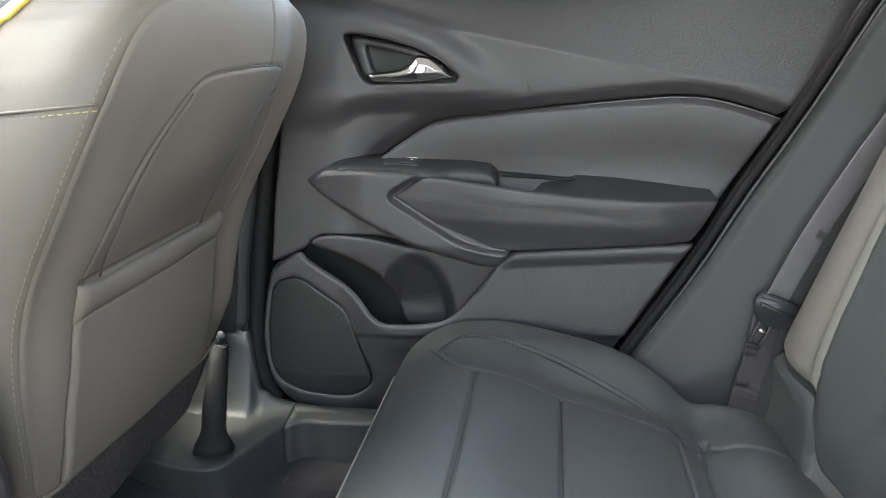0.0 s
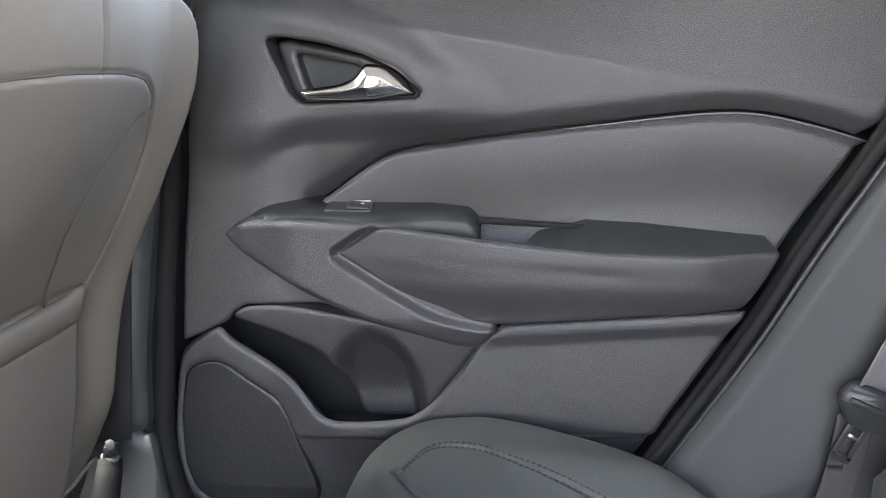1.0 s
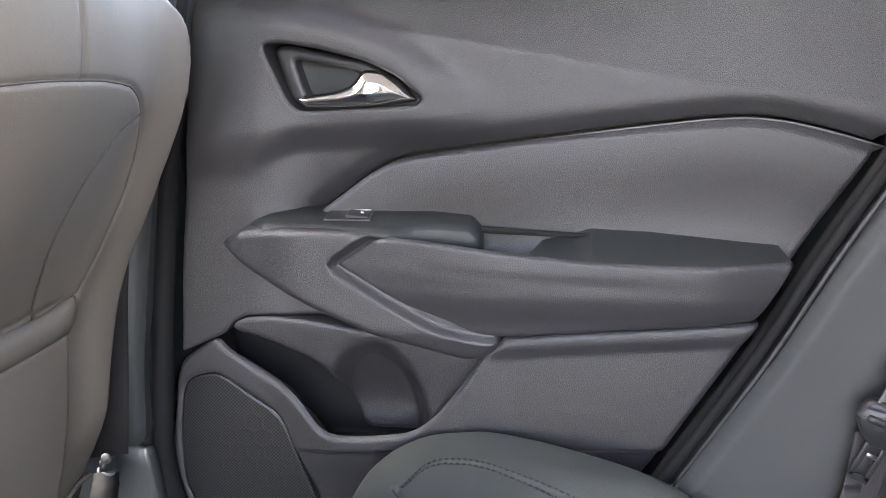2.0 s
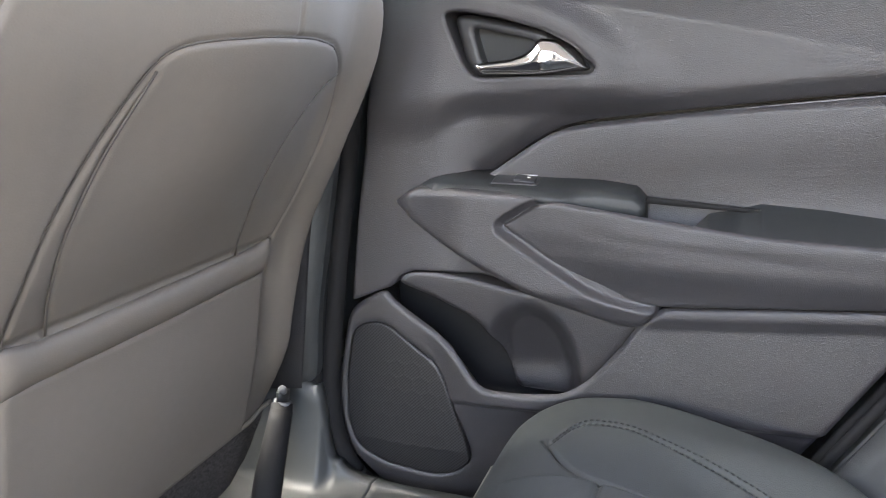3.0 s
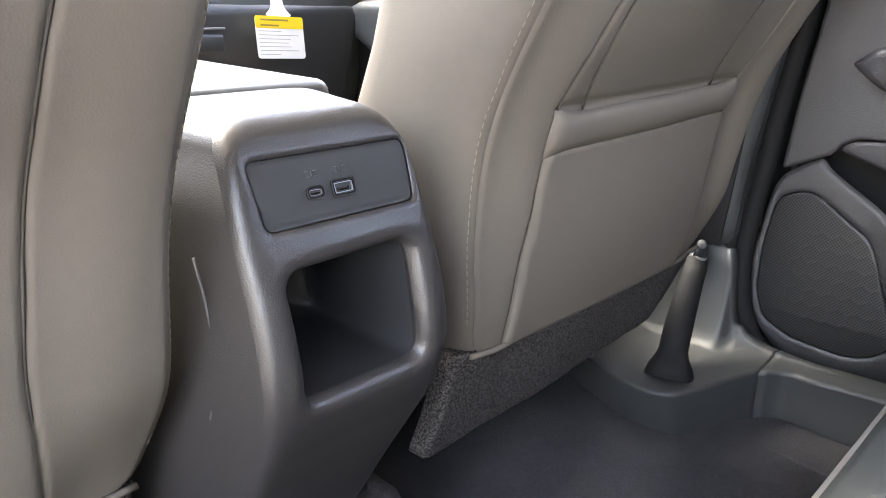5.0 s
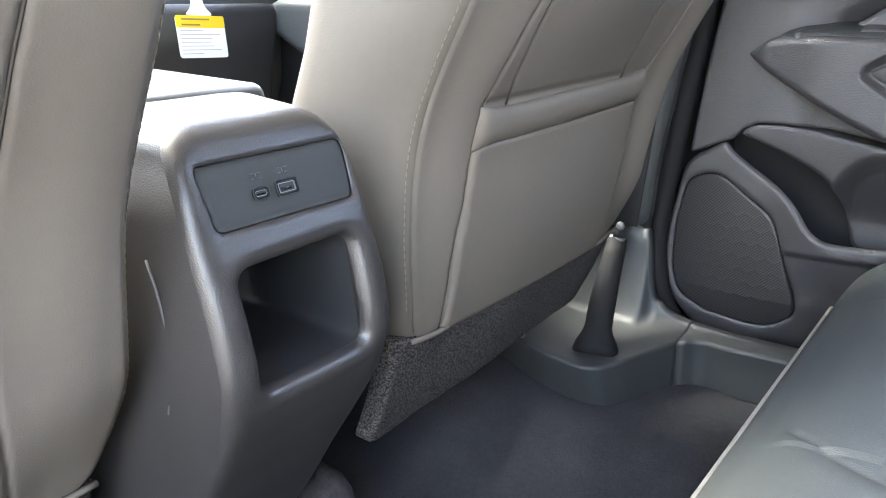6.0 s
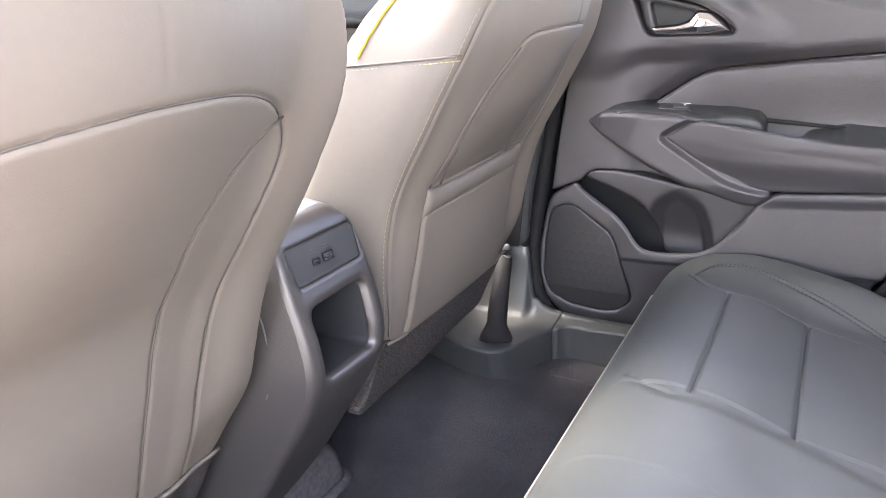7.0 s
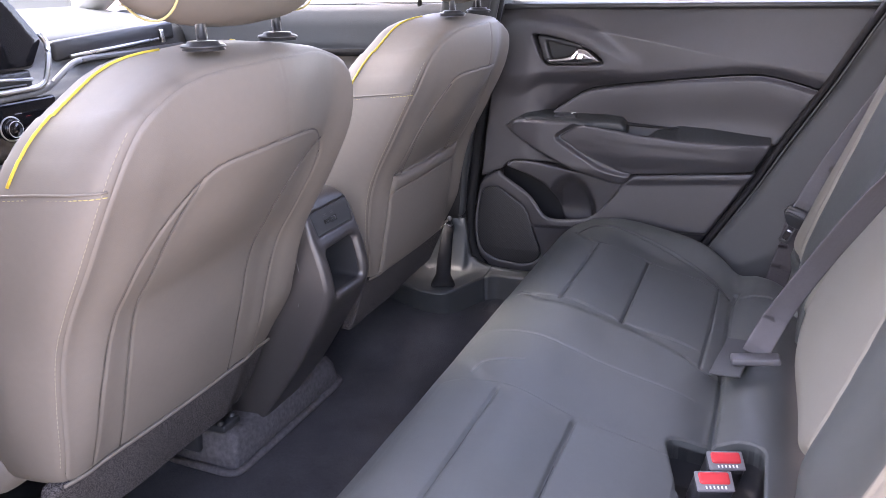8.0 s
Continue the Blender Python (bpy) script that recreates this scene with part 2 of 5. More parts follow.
def relief(name, outline, height, place, material, parent=None, label="", res=0.004, holes=(), edge=0.004, skirt=0.02, lean=None, flip=False, hole_edge=0.003, skirt_material=None):
    """A moulded sheet. outline and holes: polygons in (u, v); height(U, V, D): how far it stands back from the reference, D being the distance from the rim;
    place(U, V, W): the world; edge: the rim's rounding; skirt: how deep the rim's side goes; lean(U, V): a shift of the skirt's foot in (u, v)."""
    outline = np.asarray(outline, float)
    lo, hi = outline.min(0) - res, outline.max(0) + res
    us, vs = np.arange(lo[0], hi[0] + res, res), np.arange(lo[1], hi[1] + res, res)
    U, V = np.meshgrid(us, vs, indexing="ij")
    ins = inside(U, V, outline)
    D, QX, QY = nearest(U, V, outline)
    rim_d, hole_d = D.copy(), np.full(U.shape, 1e9)
    for h in holes:
        ins &= ~inside(U, V, h)
        d, x, y = nearest(U, V, h)
        hole_d = np.minimum(hole_d, d)
        m = d < D
        D, QX, QY = np.where(m, d, D), np.where(m, x, QX), np.where(m, y, QY)
    keep = (ins[:-1, :-1].astype(int) + ins[1:, :-1] + ins[:-1, 1:] + ins[1:, 1:]) >= 2
    used = np.zeros(U.shape, bool)
    for a, b in ((0, 0), (1, 0), (0, 1), (1, 1)):
        used[a : a + keep.shape[0], b : b + keep.shape[1]] |= keep
    # the rim of the kept cells goes onto the outline
    full = np.zeros(U.shape, int)
    for a, b in ((0, 0), (1, 0), (0, 1), (1, 1)):
        full[a : a + keep.shape[0], b : b + keep.shape[1]] += keep
    rim = used & (full < 4)
    U, V, D = np.where(rim, QX, U), np.where(rim, QY, V), np.where(rim, 0.0, D)
    W = height(U, V, D)
    on_hole = rim & (hole_d < rim_d)
    rim_d, hole_d = np.where(rim & ~on_hole, 0.0, rim_d), np.where(on_hole, 0.0, hole_d)
    for r, d in ((edge, rim_d), (hole_edge, hole_d)):
        if r:
            t = np.clip(1 - d / r, 0, 1)
            W = W + r * (1 - np.sqrt(np.clip(1 - t * t, 0, 1)))
    index = -np.ones(U.shape, int)
    index[used] = np.arange(used.sum())
    X, Y, Z = place(U[used], V[used], W[used])
    verts = np.stack([X, Y, Z], 1)
    i, j = np.nonzero(keep)
    faces = np.stack([index[i, j], index[i + 1, j], index[i + 1, j + 1], index[i, j + 1]], 1)
    if flip:
        faces = faces[:, ::-1]
    faces = [tuple(f) for f in faces.tolist()]
    if skirt:
        once = {}
        for f in faces:
            for a, b in zip(f, f[1:] + f[:1]):
                if (b, a) in once:
                    del once[(b, a)]
                else:
                    once[(a, b)] = 1
        ru, rv, rw = U[used], V[used], W[used]
        ids = sorted({a for e in once for a in e})
        top = {a: len(verts) + k for k, a in enumerate(ids)}
        back = {a: len(verts) + len(ids) + k for k, a in enumerate(ids)}
        su, sv = ru[ids], rv[ids]
        if lean is not None:
            du, dv = lean(su, sv)
            su, sv = su + du, sv + dv
        extra = np.stack(place(su, sv, rw[ids] + skirt), 1)
        verts = np.concatenate([verts, verts[ids], extra])
        faces += [(top[b], top[a], back[a], back[b]) for a, b in once]
    front = len(index[i, j])
    ob = link_mesh(name, verts, faces, material, parent, label)
    if skirt_material is not None:
        ob.data.materials.append(skirt_material)
        for k in range(front, len(ob.data.polygons)):
            ob.data.polygons[k].material_index = 1
    return ob


def tube(name, pts, radius, material, parent=None, label="", sides=10, flat=1.0, up=(0, 0, 1)):
    """A round or flattened rod along points."""
    p = [Vector(q) for q in pts]
    verts, faces = [], []
    for i, q in enumerate(p):
        d = (p[min(i + 1, len(p) - 1)] - p[max(i - 1, 0)]).normalized()
        s = d.cross(Vector(up))
        s = s.normalized() if s.length > 1e-4 else Vector((1, 0, 0))
        w = s.cross(d).normalized()
        r = radius[i] if isinstance(radius, (list, tuple)) else radius
        for k in range(sides):
            a = 2 * math.pi * k / sides
            verts.append(q + s * (math.cos(a) * r) + w * (math.sin(a) * r * flat))
    for i in range(len(p) - 1):
        for k in range(sides):
            a, b = i * sides + k, i * sides + (k + 1) % sides
            faces.append((a, b, b + sides, a + sides))
    faces.append(tuple(range(sides - 1, -1, -1)))
    faces.append(tuple(range((len(p) - 1) * sides, len(p) * sides)))
    bm = bmesh.new()
    vs = [bm.verts.new(v) for v in verts]
    for f in faces:
        bm.faces.new([vs[k] for k in f])
    return part(name, bm, material, parent, label)


def ribbon(name, pts, sides_dir, width, thick, material, parent=None, label="", ribs=6):
    """A woven strap along points with fine ribs; sides_dir: its crosswise direction at each point."""
    rings = []
    n = len(pts)
    cols = 2 * ribs + 1
    for i in range(n):
        p = Vector(pts[i])
        d = (Vector(pts[min(i + 1, n - 1)]) - Vector(pts[max(i - 1, 0)])).normalized()
        s = Vector(sides_dir[i] if isinstance(sides_dir, list) else sides_dir)
        s = (s - d * s.dot(d)).normalized()
        w = d.cross(s).normalized()
        up = [(-1 + 2 * k / (cols - 1), thick * (0.28 if k % 2 == 0 and 0 < k < cols - 1 else 0.55)) for k in range(cols)]
        rings.append([p + s * (a * width / 2) + w * h for a, h in up] + [p + s * (a * width / 2) - w * h for a, h in up[::-1]])
    return part(name, loft(rings), material, parent, label)


def block(size, bevel=0.004, segments=3, m=None):
    """A bevelled box as a bmesh, centred, at the pose m."""
    bm = bmesh.new()
    bmesh.ops.create_cube(bm, size=1.0, matrix=Matrix.Diagonal((*size, 1)))
    if bevel:
        bmesh.ops.bevel(bm, geom=bm.edges[:], offset=bevel, segments=segments, affect="EDGES", profile=0.5)
    if m is not None:
        bmesh.ops.transform(bm, matrix=m, verts=bm.verts)
    return bm


def loft(rings, close=True, caps=(True, True)):
    """A skin over rings of equally many points."""
    bm = bmesh.new()
    vs = [[bm.verts.new(tuple(p)) for p in r] for r in rings]
    n = len(rings[0])
    for a, b in zip(vs, vs[1:]):
        for k in range(n if close else n - 1):
            bm.faces.new((a[k], a[(k + 1) % n], b[(k + 1) % n], b[k]))
    if caps[0]:
        bm.faces.new(vs[0][::-1])
    if caps[1]:
        bm.faces.new(vs[-1])
    return bm


def along(line, step):
    """Places at even steps along a polyline in space, with the way at each."""
    p = np.asarray(line, float)
    d = np.linalg.norm(np.diff(p, axis=0), axis=1)
    s = np.r_[0, np.cumsum(d)]
    t = np.arange(step / 2, s[-1], step)
    q = np.stack([np.interp(t, s, p[:, k]) for k in range(3)], 1)
    e = np.stack([np.interp(t + 1e-4, s, p[:, k]) for k in range(3)], 1) - q
    return q, e / np.maximum(np.linalg.norm(e, axis=1), 1e-9)[:, None]


def stitches(name, line, material, parent, step=0.0085, length=0.0058, r=0.0009, label=""):
    """A row of thread stitches along a line in space."""
    verts, faces = [], []
    q, e = along(line, step)
    for p, d in zip(q, e):
        d = Vector(d)
        s = d.orthogonal().normalized()
        w = d.cross(s)
        k = len(verts)
        for u, f in ((-0.5, 0.45), (-0.28, 1.0), (0.28, 1.0), (0.5, 0.45)):
            for a in range(4):
                c = math.pi / 4 + math.pi / 2 * a
                verts.append(Vector(p) + d * (u * length) + (s * math.cos(c) + w * math.sin(c)) * (r * f))
        for i in range(3):
            for a in range(4):
                x, y = k + 4 * i + a, k + 4 * i + (a + 1) % 4
                faces.append((x, y, y + 4, x + 4))
        faces += [(k + 3, k + 2, k + 1, k), (k + 12, k + 13, k + 14, k + 15)]
    ob = link_mesh(name, verts, faces, material, parent, label)
    return tagged(ob, kind="stuff")


def lerp_table(rows):
    """A smooth curve through (argument, value) rows."""
    a = np.array(rows, float)

    def f(v):
        x, y = a[:, 0], a[:, 1]
        m = np.gradient(y, x)
        v = np.clip(np.asarray(v, float), x[0], x[-1])
        i = np.clip(np.searchsorted(x, v) - 1, 0, len(x) - 2)
        h = x[i + 1] - x[i]
        t = (v - x[i]) / h
        return (2 * t**3 - 3 * t**2 + 1) * y[i] + (t**3 - 2 * t**2 + t) * h * m[i] + (-2 * t**3 + 3 * t**2) * y[i + 1] + (t**3 - t**2) * h * m[i + 1]

    return f


def to_door(U, V, W):
    return U, W, V


def to_back(U, V, W):
    return -W, U, V


def to_top(U, V, W):
    return U, V, -W

# ---- rear door on the far side ----
def rear_door():
    door = thing("rear_door", "charcoal moulded rear car door trim with chrome inner handle and speaker", "car door", (0.1, 0.72, 0.09))
    base = Matrix.Translation(door.location).inverted()

    def put(ob):
        if ob.parent == door:
            ob.matrix_parent_inverse = base
        return ob

    zc = lerp_table([(-0.30, 0.742), (-0.207, 0.733), (-0.047, 0.708), (0.125, 0.677), (0.285, 0.646), (0.55, 0.61)])
    zs = lerp_table([(-0.30, 0.55), (-0.17, 0.572), (0.0, 0.60), (0.12, 0.606), (0.30, 0.63), (0.55, 0.63)])
    trim = rounded([(-0.094, 0.515), (-0.022, 0.566), (0.010, 0.576), (0.126, 0.591), (0.225, 0.603), (0.32, 0.613), (0.37, 0.612), (0.424, 0.599), (0.475, 0.583)], 0.03, closed=False)
    opening = rounded([(-0.137, 0.690), (-0.118, 0.692), (-0.072, 0.684), (-0.027, 0.671), (0.004, 0.656), (0.030, 0.633), (0.024, 0.626), (-0.101, 0.622), (-0.112, 0.632)], 0.008)

    brow = rounded([(-0.30, 0.712), (-0.118, 0.704), (-0.065, 0.695), (-0.012, 0.677), (0.030, 0.652), (0.085, 0.620), (0.02, 0.616), (-0.104, 0.611), (-0.30, 0.590)], 0.012)

    def upper(U, V, D):
        k = 1 - 0.5 * smoothstep(0.05, 0.4, U)
        y = 0.686 + 0.46 * k * np.maximum(V - zc(U), 0) + 0.13 * k * (1 - 0.8 * smoothstep(-0.09, -0.15, U)) * np.clip(zc(U) - V, 0, 0.1) + 0.10 * (V - 0.68) * (1 - k)
        y += 0.012 * smoothstep(0.0, 0.07, zs(U) - V) * (1 - smoothstep(0.02, 0.2, U)) * smoothstep(-0.17, -0.08, U)
        d, _, _ = nearest(U, V, trim, False)
        y += 0.010 * np.exp(-((d / 0.012) ** 2)) * (V < 0.64)
        d, _, _ = nearest(U, V, brow)
        d = np.where(inside(U, V, brow), 0, d)
        y -= 0.018 * (1 - smoothstep(0.0, 1.0, d / (0.036 + 0.024 * smoothstep(-0.11, -0.17, U)))) * (1 - 0.7 * smoothstep(-0.135, -0.24, U)) * (1 - 0.75 * smoothstep(0.01, 0.09, U))
        y += 0.10 * smoothstep(-0.09, -0.16, U) * np.clip(V - 0.60, -0.02, 0.16)
        y += 0.0006 * np.sin(U * 9 + V * 7)
        return y

    outline = [(-0.212, 0.757), (0.580, 0.757), (0.556, 0.722), (0.485, 0.600), (0.463, 0.586)] + [tuple(p) for p in trim[::-1][1:]]
    outline += [(-0.06, 0.47), (0.03, 0.42), (-0.01, 0.377), (-0.033, 0.381), (-0.105, 0.393), (-0.150, 0.397), (-0.180, 0.396), (-0.197, 0.388), (-0.208, 0.374), (-0.235, 0.362), (-0.262, 0.350), (-0.252, 0.45), (-0.236, 0.56)]
    put(relief("upper_panel", outline, upper, to_door, M_DOORSOFT, door, "soft-touch charcoal upper panel", res=0.0025, holes=[opening], edge=0.0025, skirt=0.04))

    # handle in its well
    handle = put(relief("handle_bezel", rounded([(-0.130, 0.686), (-0.118, 0.690), (-0.03, 0.672), (0.010, 0.653), (0.030, 0.632), (0.024, 0.623), (-0.100, 0.620), (-0.115, 0.634)], 0.008),
                        lambda U, V, D: 0.694 + 0 * U, to_door, M_SMOOTH, door, "smooth black handle surround", res=0.003, edge=0.006, skirt=0.02,
                        holes=[rounded([(-0.109, 0.676), (-0.04, 0.662), (-0.036, 0.637), (-0.090, 0.632), (-0.098, 0.64)], 0.006)]))
    put(relief("handle_cup", rounded([(-0.125, 0.69), (-0.02, 0.672), (-0.02, 0.625), (-0.11, 0.622)], 0.006), lambda U, V, D: 0.716 - 0.012 * smoothstep(-0.10, -0.03, U), to_door, M_PANEL, handle, "grey finger cup", res=0.004, edge=0.003, skirt=0.004))
    lever = rounded([(-0.104, 0.637), (-0.060, 0.6420), (-0.043, 0.648), (-0.031, 0.663), (-0.010, 0.661), (0.010, 0.648), (0.023, 0.630), (-0.027, 0.6265), (-0.094, 0.6265)], 0.006)

    def lever_y(U, V, D):
        return 0.676 + 0.012 * smoothstep(-0.03, 0.02, U) - 0.010 * np.clip(D / 0.012, 0, 1) ** 0.6

    put(relief("handle_lever", lever, lever_y, to_door, M_CHROME, handle, "polished chrome pull lever", res=0.0015, edge=0.003, skirt=0.010))
    put(relief("lever_hub", rounded([(-0.040, 0.646), (-0.034, 0.664), (-0.014, 0.660), (0.012, 0.646), (0.024, 0.631), (0.015, 0.628)], 0.006), lambda U, V, D: 0.686 + 0 * U, to_door, M_SMOOTH, handle, res=0.003, edge=0.005, skirt=0.012))

    # padded insert under the character line
    def insert_y(U, V, D):
        d, _, _ = nearest(U, V, trim, False)
        w = 0.007 + 0.007 * smoothstep(0.10, 0.34, U)
        return 0.6965 - 0.0085 * np.clip(d / w, 0, 1) + 0.014 * smoothstep(0.0, 0.10, d - w)

    ins = [tuple(p + np.array((0.0012, -0.0030))) for p in trim] + [(0.462, 0.575), (0.40, 0.465), (0.15, 0.455), (-0.03, 0.455), (-0.09, 0.50)]
    put(relief("trim_insert", ins, insert_y, to_door, M_DOOR, door, "grained charcoal insert with a raised lip", res=0.0025, edge=0.0014, skirt=0.02))
    # lighter plastic along the lip paints the light that its edge catches
    put(tube("insert_lip", [(x + 0.0012, 0.6945, z - 0.0042) for x, z in trim], 0.0013, M_PLATE, door, "thin lip of the insert, coloured pale as its edge highlight", sides=6))

    # lower panel with the mouth of the pocket and the speaker opening
    grille = rounded([(-0.262, 0.306), (-0.254, 0.320), (-0.228, 0.329), (-0.212, 0.326), (-0.176, 0.301), (-0.149, 0.284), (-0.138, 0.264), (-0.124, 0.220), (-0.108, 0.175), (-0.107, 0.152), (-0.130, 0.133), (-0.160, 0.128), (-0.222, 0.134), (-0.258, 0.152), (-0.271, 0.190), (-0.270, 0.254)], 0.012)
    mouth = [(-0.214, 0.372), (-0.206, 0.360), (-0.189, 0.348), (-0.141, 0.318), (-0.119, 0.299), (-0.100, 0.272), (-0.081, 0.262), (-0.033, 0.264), (0.010, 0.271), (0.036, 0.291), (0.070, 0.336), (0.092, 0.372), (0.112, 0.386)]
    low = mouth + [(0.112, 0.3875), (0.20, 0.396), (0.362, 0.410), (0.365, 0.408), (0.268, 0.241), (0.19, 0.11), (0.15, 0.085), (-0.18, 0.085), (-0.235, 0.105), (-0.272, 0.146), (-0.285, 0.224), (-0.268, 0.325), (-0.258, 0.346), (-0.236, 0.358)]

    def lower_y(U, V, D):
        left = smoothstep(-0.08, -0.16, U)
        y = 0.660 + 0.020 * left + 0.05 * np.maximum(0.39 - V, 0) * (1 - left)
        y += 0.006 * smoothstep(0.012, 0.03, 0.3895 + 0.09 * (U - 0.112) - V) * smoothstep(0.07, 0.13, U)
        y += (0.010 * smoothstep(0.247, 0.237, V + 0.05 * (-0.06 - U)) + 0.012 * smoothstep(0.25, 0.17, V)) * (1 - left) + 0.16 * np.maximum(0.17 - V, 0)
        d, _, _ = nearest(U, V, grille)
        y += 0.0008 * np.exp(-((d / 0.004) ** 2))
        return y

    def lip_lean(u, v):
        d, _, _ = nearest(u, v, mouth, False)
        return 0 * u, np.where(d < 0.012, -0.052, 0.0)

    put(relief("lower_panel", rounded(low, 0.014, 4), lower_y, to_door, M_DOOR, door, "grained charcoal lower door moulding", res=0.003, holes=[grille], edge=0.006, skirt=0.062, hole_edge=0.0015, lean=lip_lean))

    hexes = [(-0.19 + 0.021 * (i + 0.5 * (j % 2)), 0.215 + 0.0182 * j) for i in range(-3, 5) for j in range(-3, 5)]

    def grille_y(U, V, D):
        y = 0.6822 - 0.004 * np.clip(1 - (((U + 0.19) / 0.11) ** 2 + ((V - 0.225) / 0.11) ** 2), 0, 1) + 0.16 * np.maximum(0.17 - V, 0)
        a = np.sort(np.stack([np.hypot(U - x, V - z) for x, z in hexes]), axis=0)
        ring = np.exp(-(((a[1] - a[0]) / 0.0020) ** 2)) * (np.hypot(U + 0.18, V - 0.222) < 0.068)
        return y - 0.0003 * ring

    gc = grille.mean(0)
    put(relief("speaker_grille", gc + (grille - gc) * 0.988, grille_y, to_door, M_GRILLE, door, "perforated black speaker grille", res=0.0016, edge=0.0015, skirt=0.012))

    arch = rounded([(-0.092, 0.20), (-0.087, 0.342), (-0.042, 0.378), (0.004, 0.352), (0.022, 0.295), (0.032, 0.20)], 0.035)

    def liner_y(U, V, D):
        y = 0.686 + 0.014 * smoothstep(0.398, 0.26, V)
        ins = inside(U, V, arch)
        d, _, _ = nearest(U, V, arch)
        s = np.where(ins, d, -d)
        return y + smoothstep(-0.005, 0.024, s) * (0.012 + 0.030 * smoothstep(0.375, 0.27, V))

    liner = rounded([(-0.200, 0.380), (-0.193, 0.389), (-0.178, 0.3945), (-0.150, 0.3960), (-0.105, 0.3920), (-0.033, 0.3800), (0.08, 0.370), (0.112, 0.386), (0.06, 0.262), (0.02, 0.240), (-0.062, 0.240), (-0.067, 0.258), (-0.077, 0.304), (-0.091, 0.331), (-0.11, 0.346), (-0.158, 0.367)], 0.012)
    # pocket back in near-black: the recess's deep shade is put into its colour
    pocket = put(relief("map_pocket", rounded([(-0.25, 0.33), (-0.25, 0.41), (0.13, 0.41), (0.13, 0.22), (-0.16, 0.22)], 0.02), lambda U, V, D: 0.762 + 0 * U, to_door, M_RUBBER, door, "back sheet of the map pocket, coloured near-black for its shade", res=0.01, edge=0.003, skirt=0.02))
    put(relief("pocket_liner", liner, liner_y, to_door, M_DOOR, pocket, "grained pocket liner", res=0.003, edge=0.003, skirt=0.05))

    # armrest: pod with the switch in front, padded rest behind
    pod = rounded([(-0.2015, 0.480), (-0.170, 0.501), (-0.12, 0.5050), (-0.04, 0.5040), (-0.008, 0.497), (0.03, 0.470), (0.10, 0.41), (0.1115, 0.389), (0.094, 0.365), (0.068, 0.3635), (-0.025, 0.389), (-0.08, 0.413), (-0.192, 0.472)], [0.004] + [0.012] * 12)

    pad = rounded([(-0.064, 0.4665), (-0.006, 0.430), (0.043, 0.4015), (0.085, 0.3925), (0.115, 0.391), (0.359, 0.4135), (0.380, 0.452), (0.390, 0.475), (0.300, 0.4735), (0.205, 0.476), (0.146, 0.482), (0.074, 0.490), (-0.004, 0.4965), (-0.024, 0.493)], [0.008, 0.02, 0.02, 0.02, 0.02, 0.006, 0.01, 0.006, 0.03, 0.03, 0.03, 0.03, 0.008, 0.01])

    def pod_y(U, V, D):
        y = 0.653 + 0.020 * smoothstep(-0.10, -0.2, U) + 0.016 * smoothstep(-0.165, -0.202, U) + 0.008 * smoothstep(0.40, 0.365, V)
        d, _, _ = nearest(U, V, pad)
        d = np.where(inside(U, V, pad), 0, d)
        return y - 0.010 * np.clip(d / 0.008, 0, 1)

    podo = put(relief("armrest_pod", pod, pod_y, to_door, M_DOOR, door, "charcoal armrest front with window switch", res=0.002, edge=0.010, skirt=0.07))
    # smooth cap over the pod: it steps back behind the pad to leave room for the fingers
    back = 0.706
    rows = []
    for u in np.linspace(-0.170, 0.088, 60):
        yf = float(np.interp(u, [-0.17, -0.14, -0.04, -0.006, 0.02, 0.085, 0.088], [0.676, 0.653, 0.647, 0.650, 0.664, 0.668, 0.673]))
        zf = float(np.interp(u, [-0.17, -0.14, -0.03, 0.0, 0.04, 0.075, 0.088], [0.499, 0.508, 0.507, 0.504, 0.507, 0.504, 0.493]))
        zk = float(np.interp(u, [-0.17, -0.158, -0.074, 0.035, 0.077, 0.088], [0.505, 0.515, 0.5200, 0.5185, 0.5120, 0.498]))
        zb = float(np.interp(u, [-0.17, -0.03, 0.0, 0.02, 0.088], [0.496, 0.497, 0.487, 0.466, 0.462]))
        rows.append([(u, yf + 0.001, zb), (u, yf, max(zf - 0.0075, zb + 0.0005)), (u, yf + 0.001, zf - 0.005), (u, yf + 0.005, zf - 0.001), (u, yf + 0.009, zf + 0.0005), (u, back, zk), (u, back, zb)])
    put(part("armrest_cap", loft(rows), M_CAP, podo, "smooth dark cap over the armrest"))

    def pad_y(U, V, D):
        y = 0.629 + 0.018 * smoothstep(0.445, 0.392, V) + 0.02 * smoothstep(0.30, 0.40, U) + 0.022 * smoothstep(0.12, -0.06, U)
        return y + groove(U, V, [(0.03, 0.466), (0.10, 0.461), (0.235, 0.452)], 0.006, 0.0006) + 0.003 * smoothstep(0.468, 0.44, V)

    def pad_lean(u, v):
        top = smoothstep(0.46, 0.475, v)
        return 0 * u, top * np.interp(u, [-0.05, 0.04, 0.12, 0.15, 0.175, 0.20, 0.26, 0.39], [0, -0.034, -0.034, 0.002, 0.010, 0.020, 0.019, 0.008])

    put(relief("armrest_pad", pad, pad_y, to_door, M_DOORSOFT, door, "padded charcoal armrest", res=0.002, edge=0.005, skirt=0.068, lean=pad_lean, skirt_material=M_CAP))
    # flat dark strip, no real hole: its colour gives the opening's shade
    put(relief("pull_cup", rounded([(0.086, 0.5005), (0.20, 0.4930), (0.20, 0.4885), (0.086, 0.4935)], 0.001), lambda U, V, D: 0.686 + 0 * U, to_door, M_RUBBER, door, "near-black strip for the shade in the pull cup opening", res=0.0025, edge=0.001, skirt=0.004))
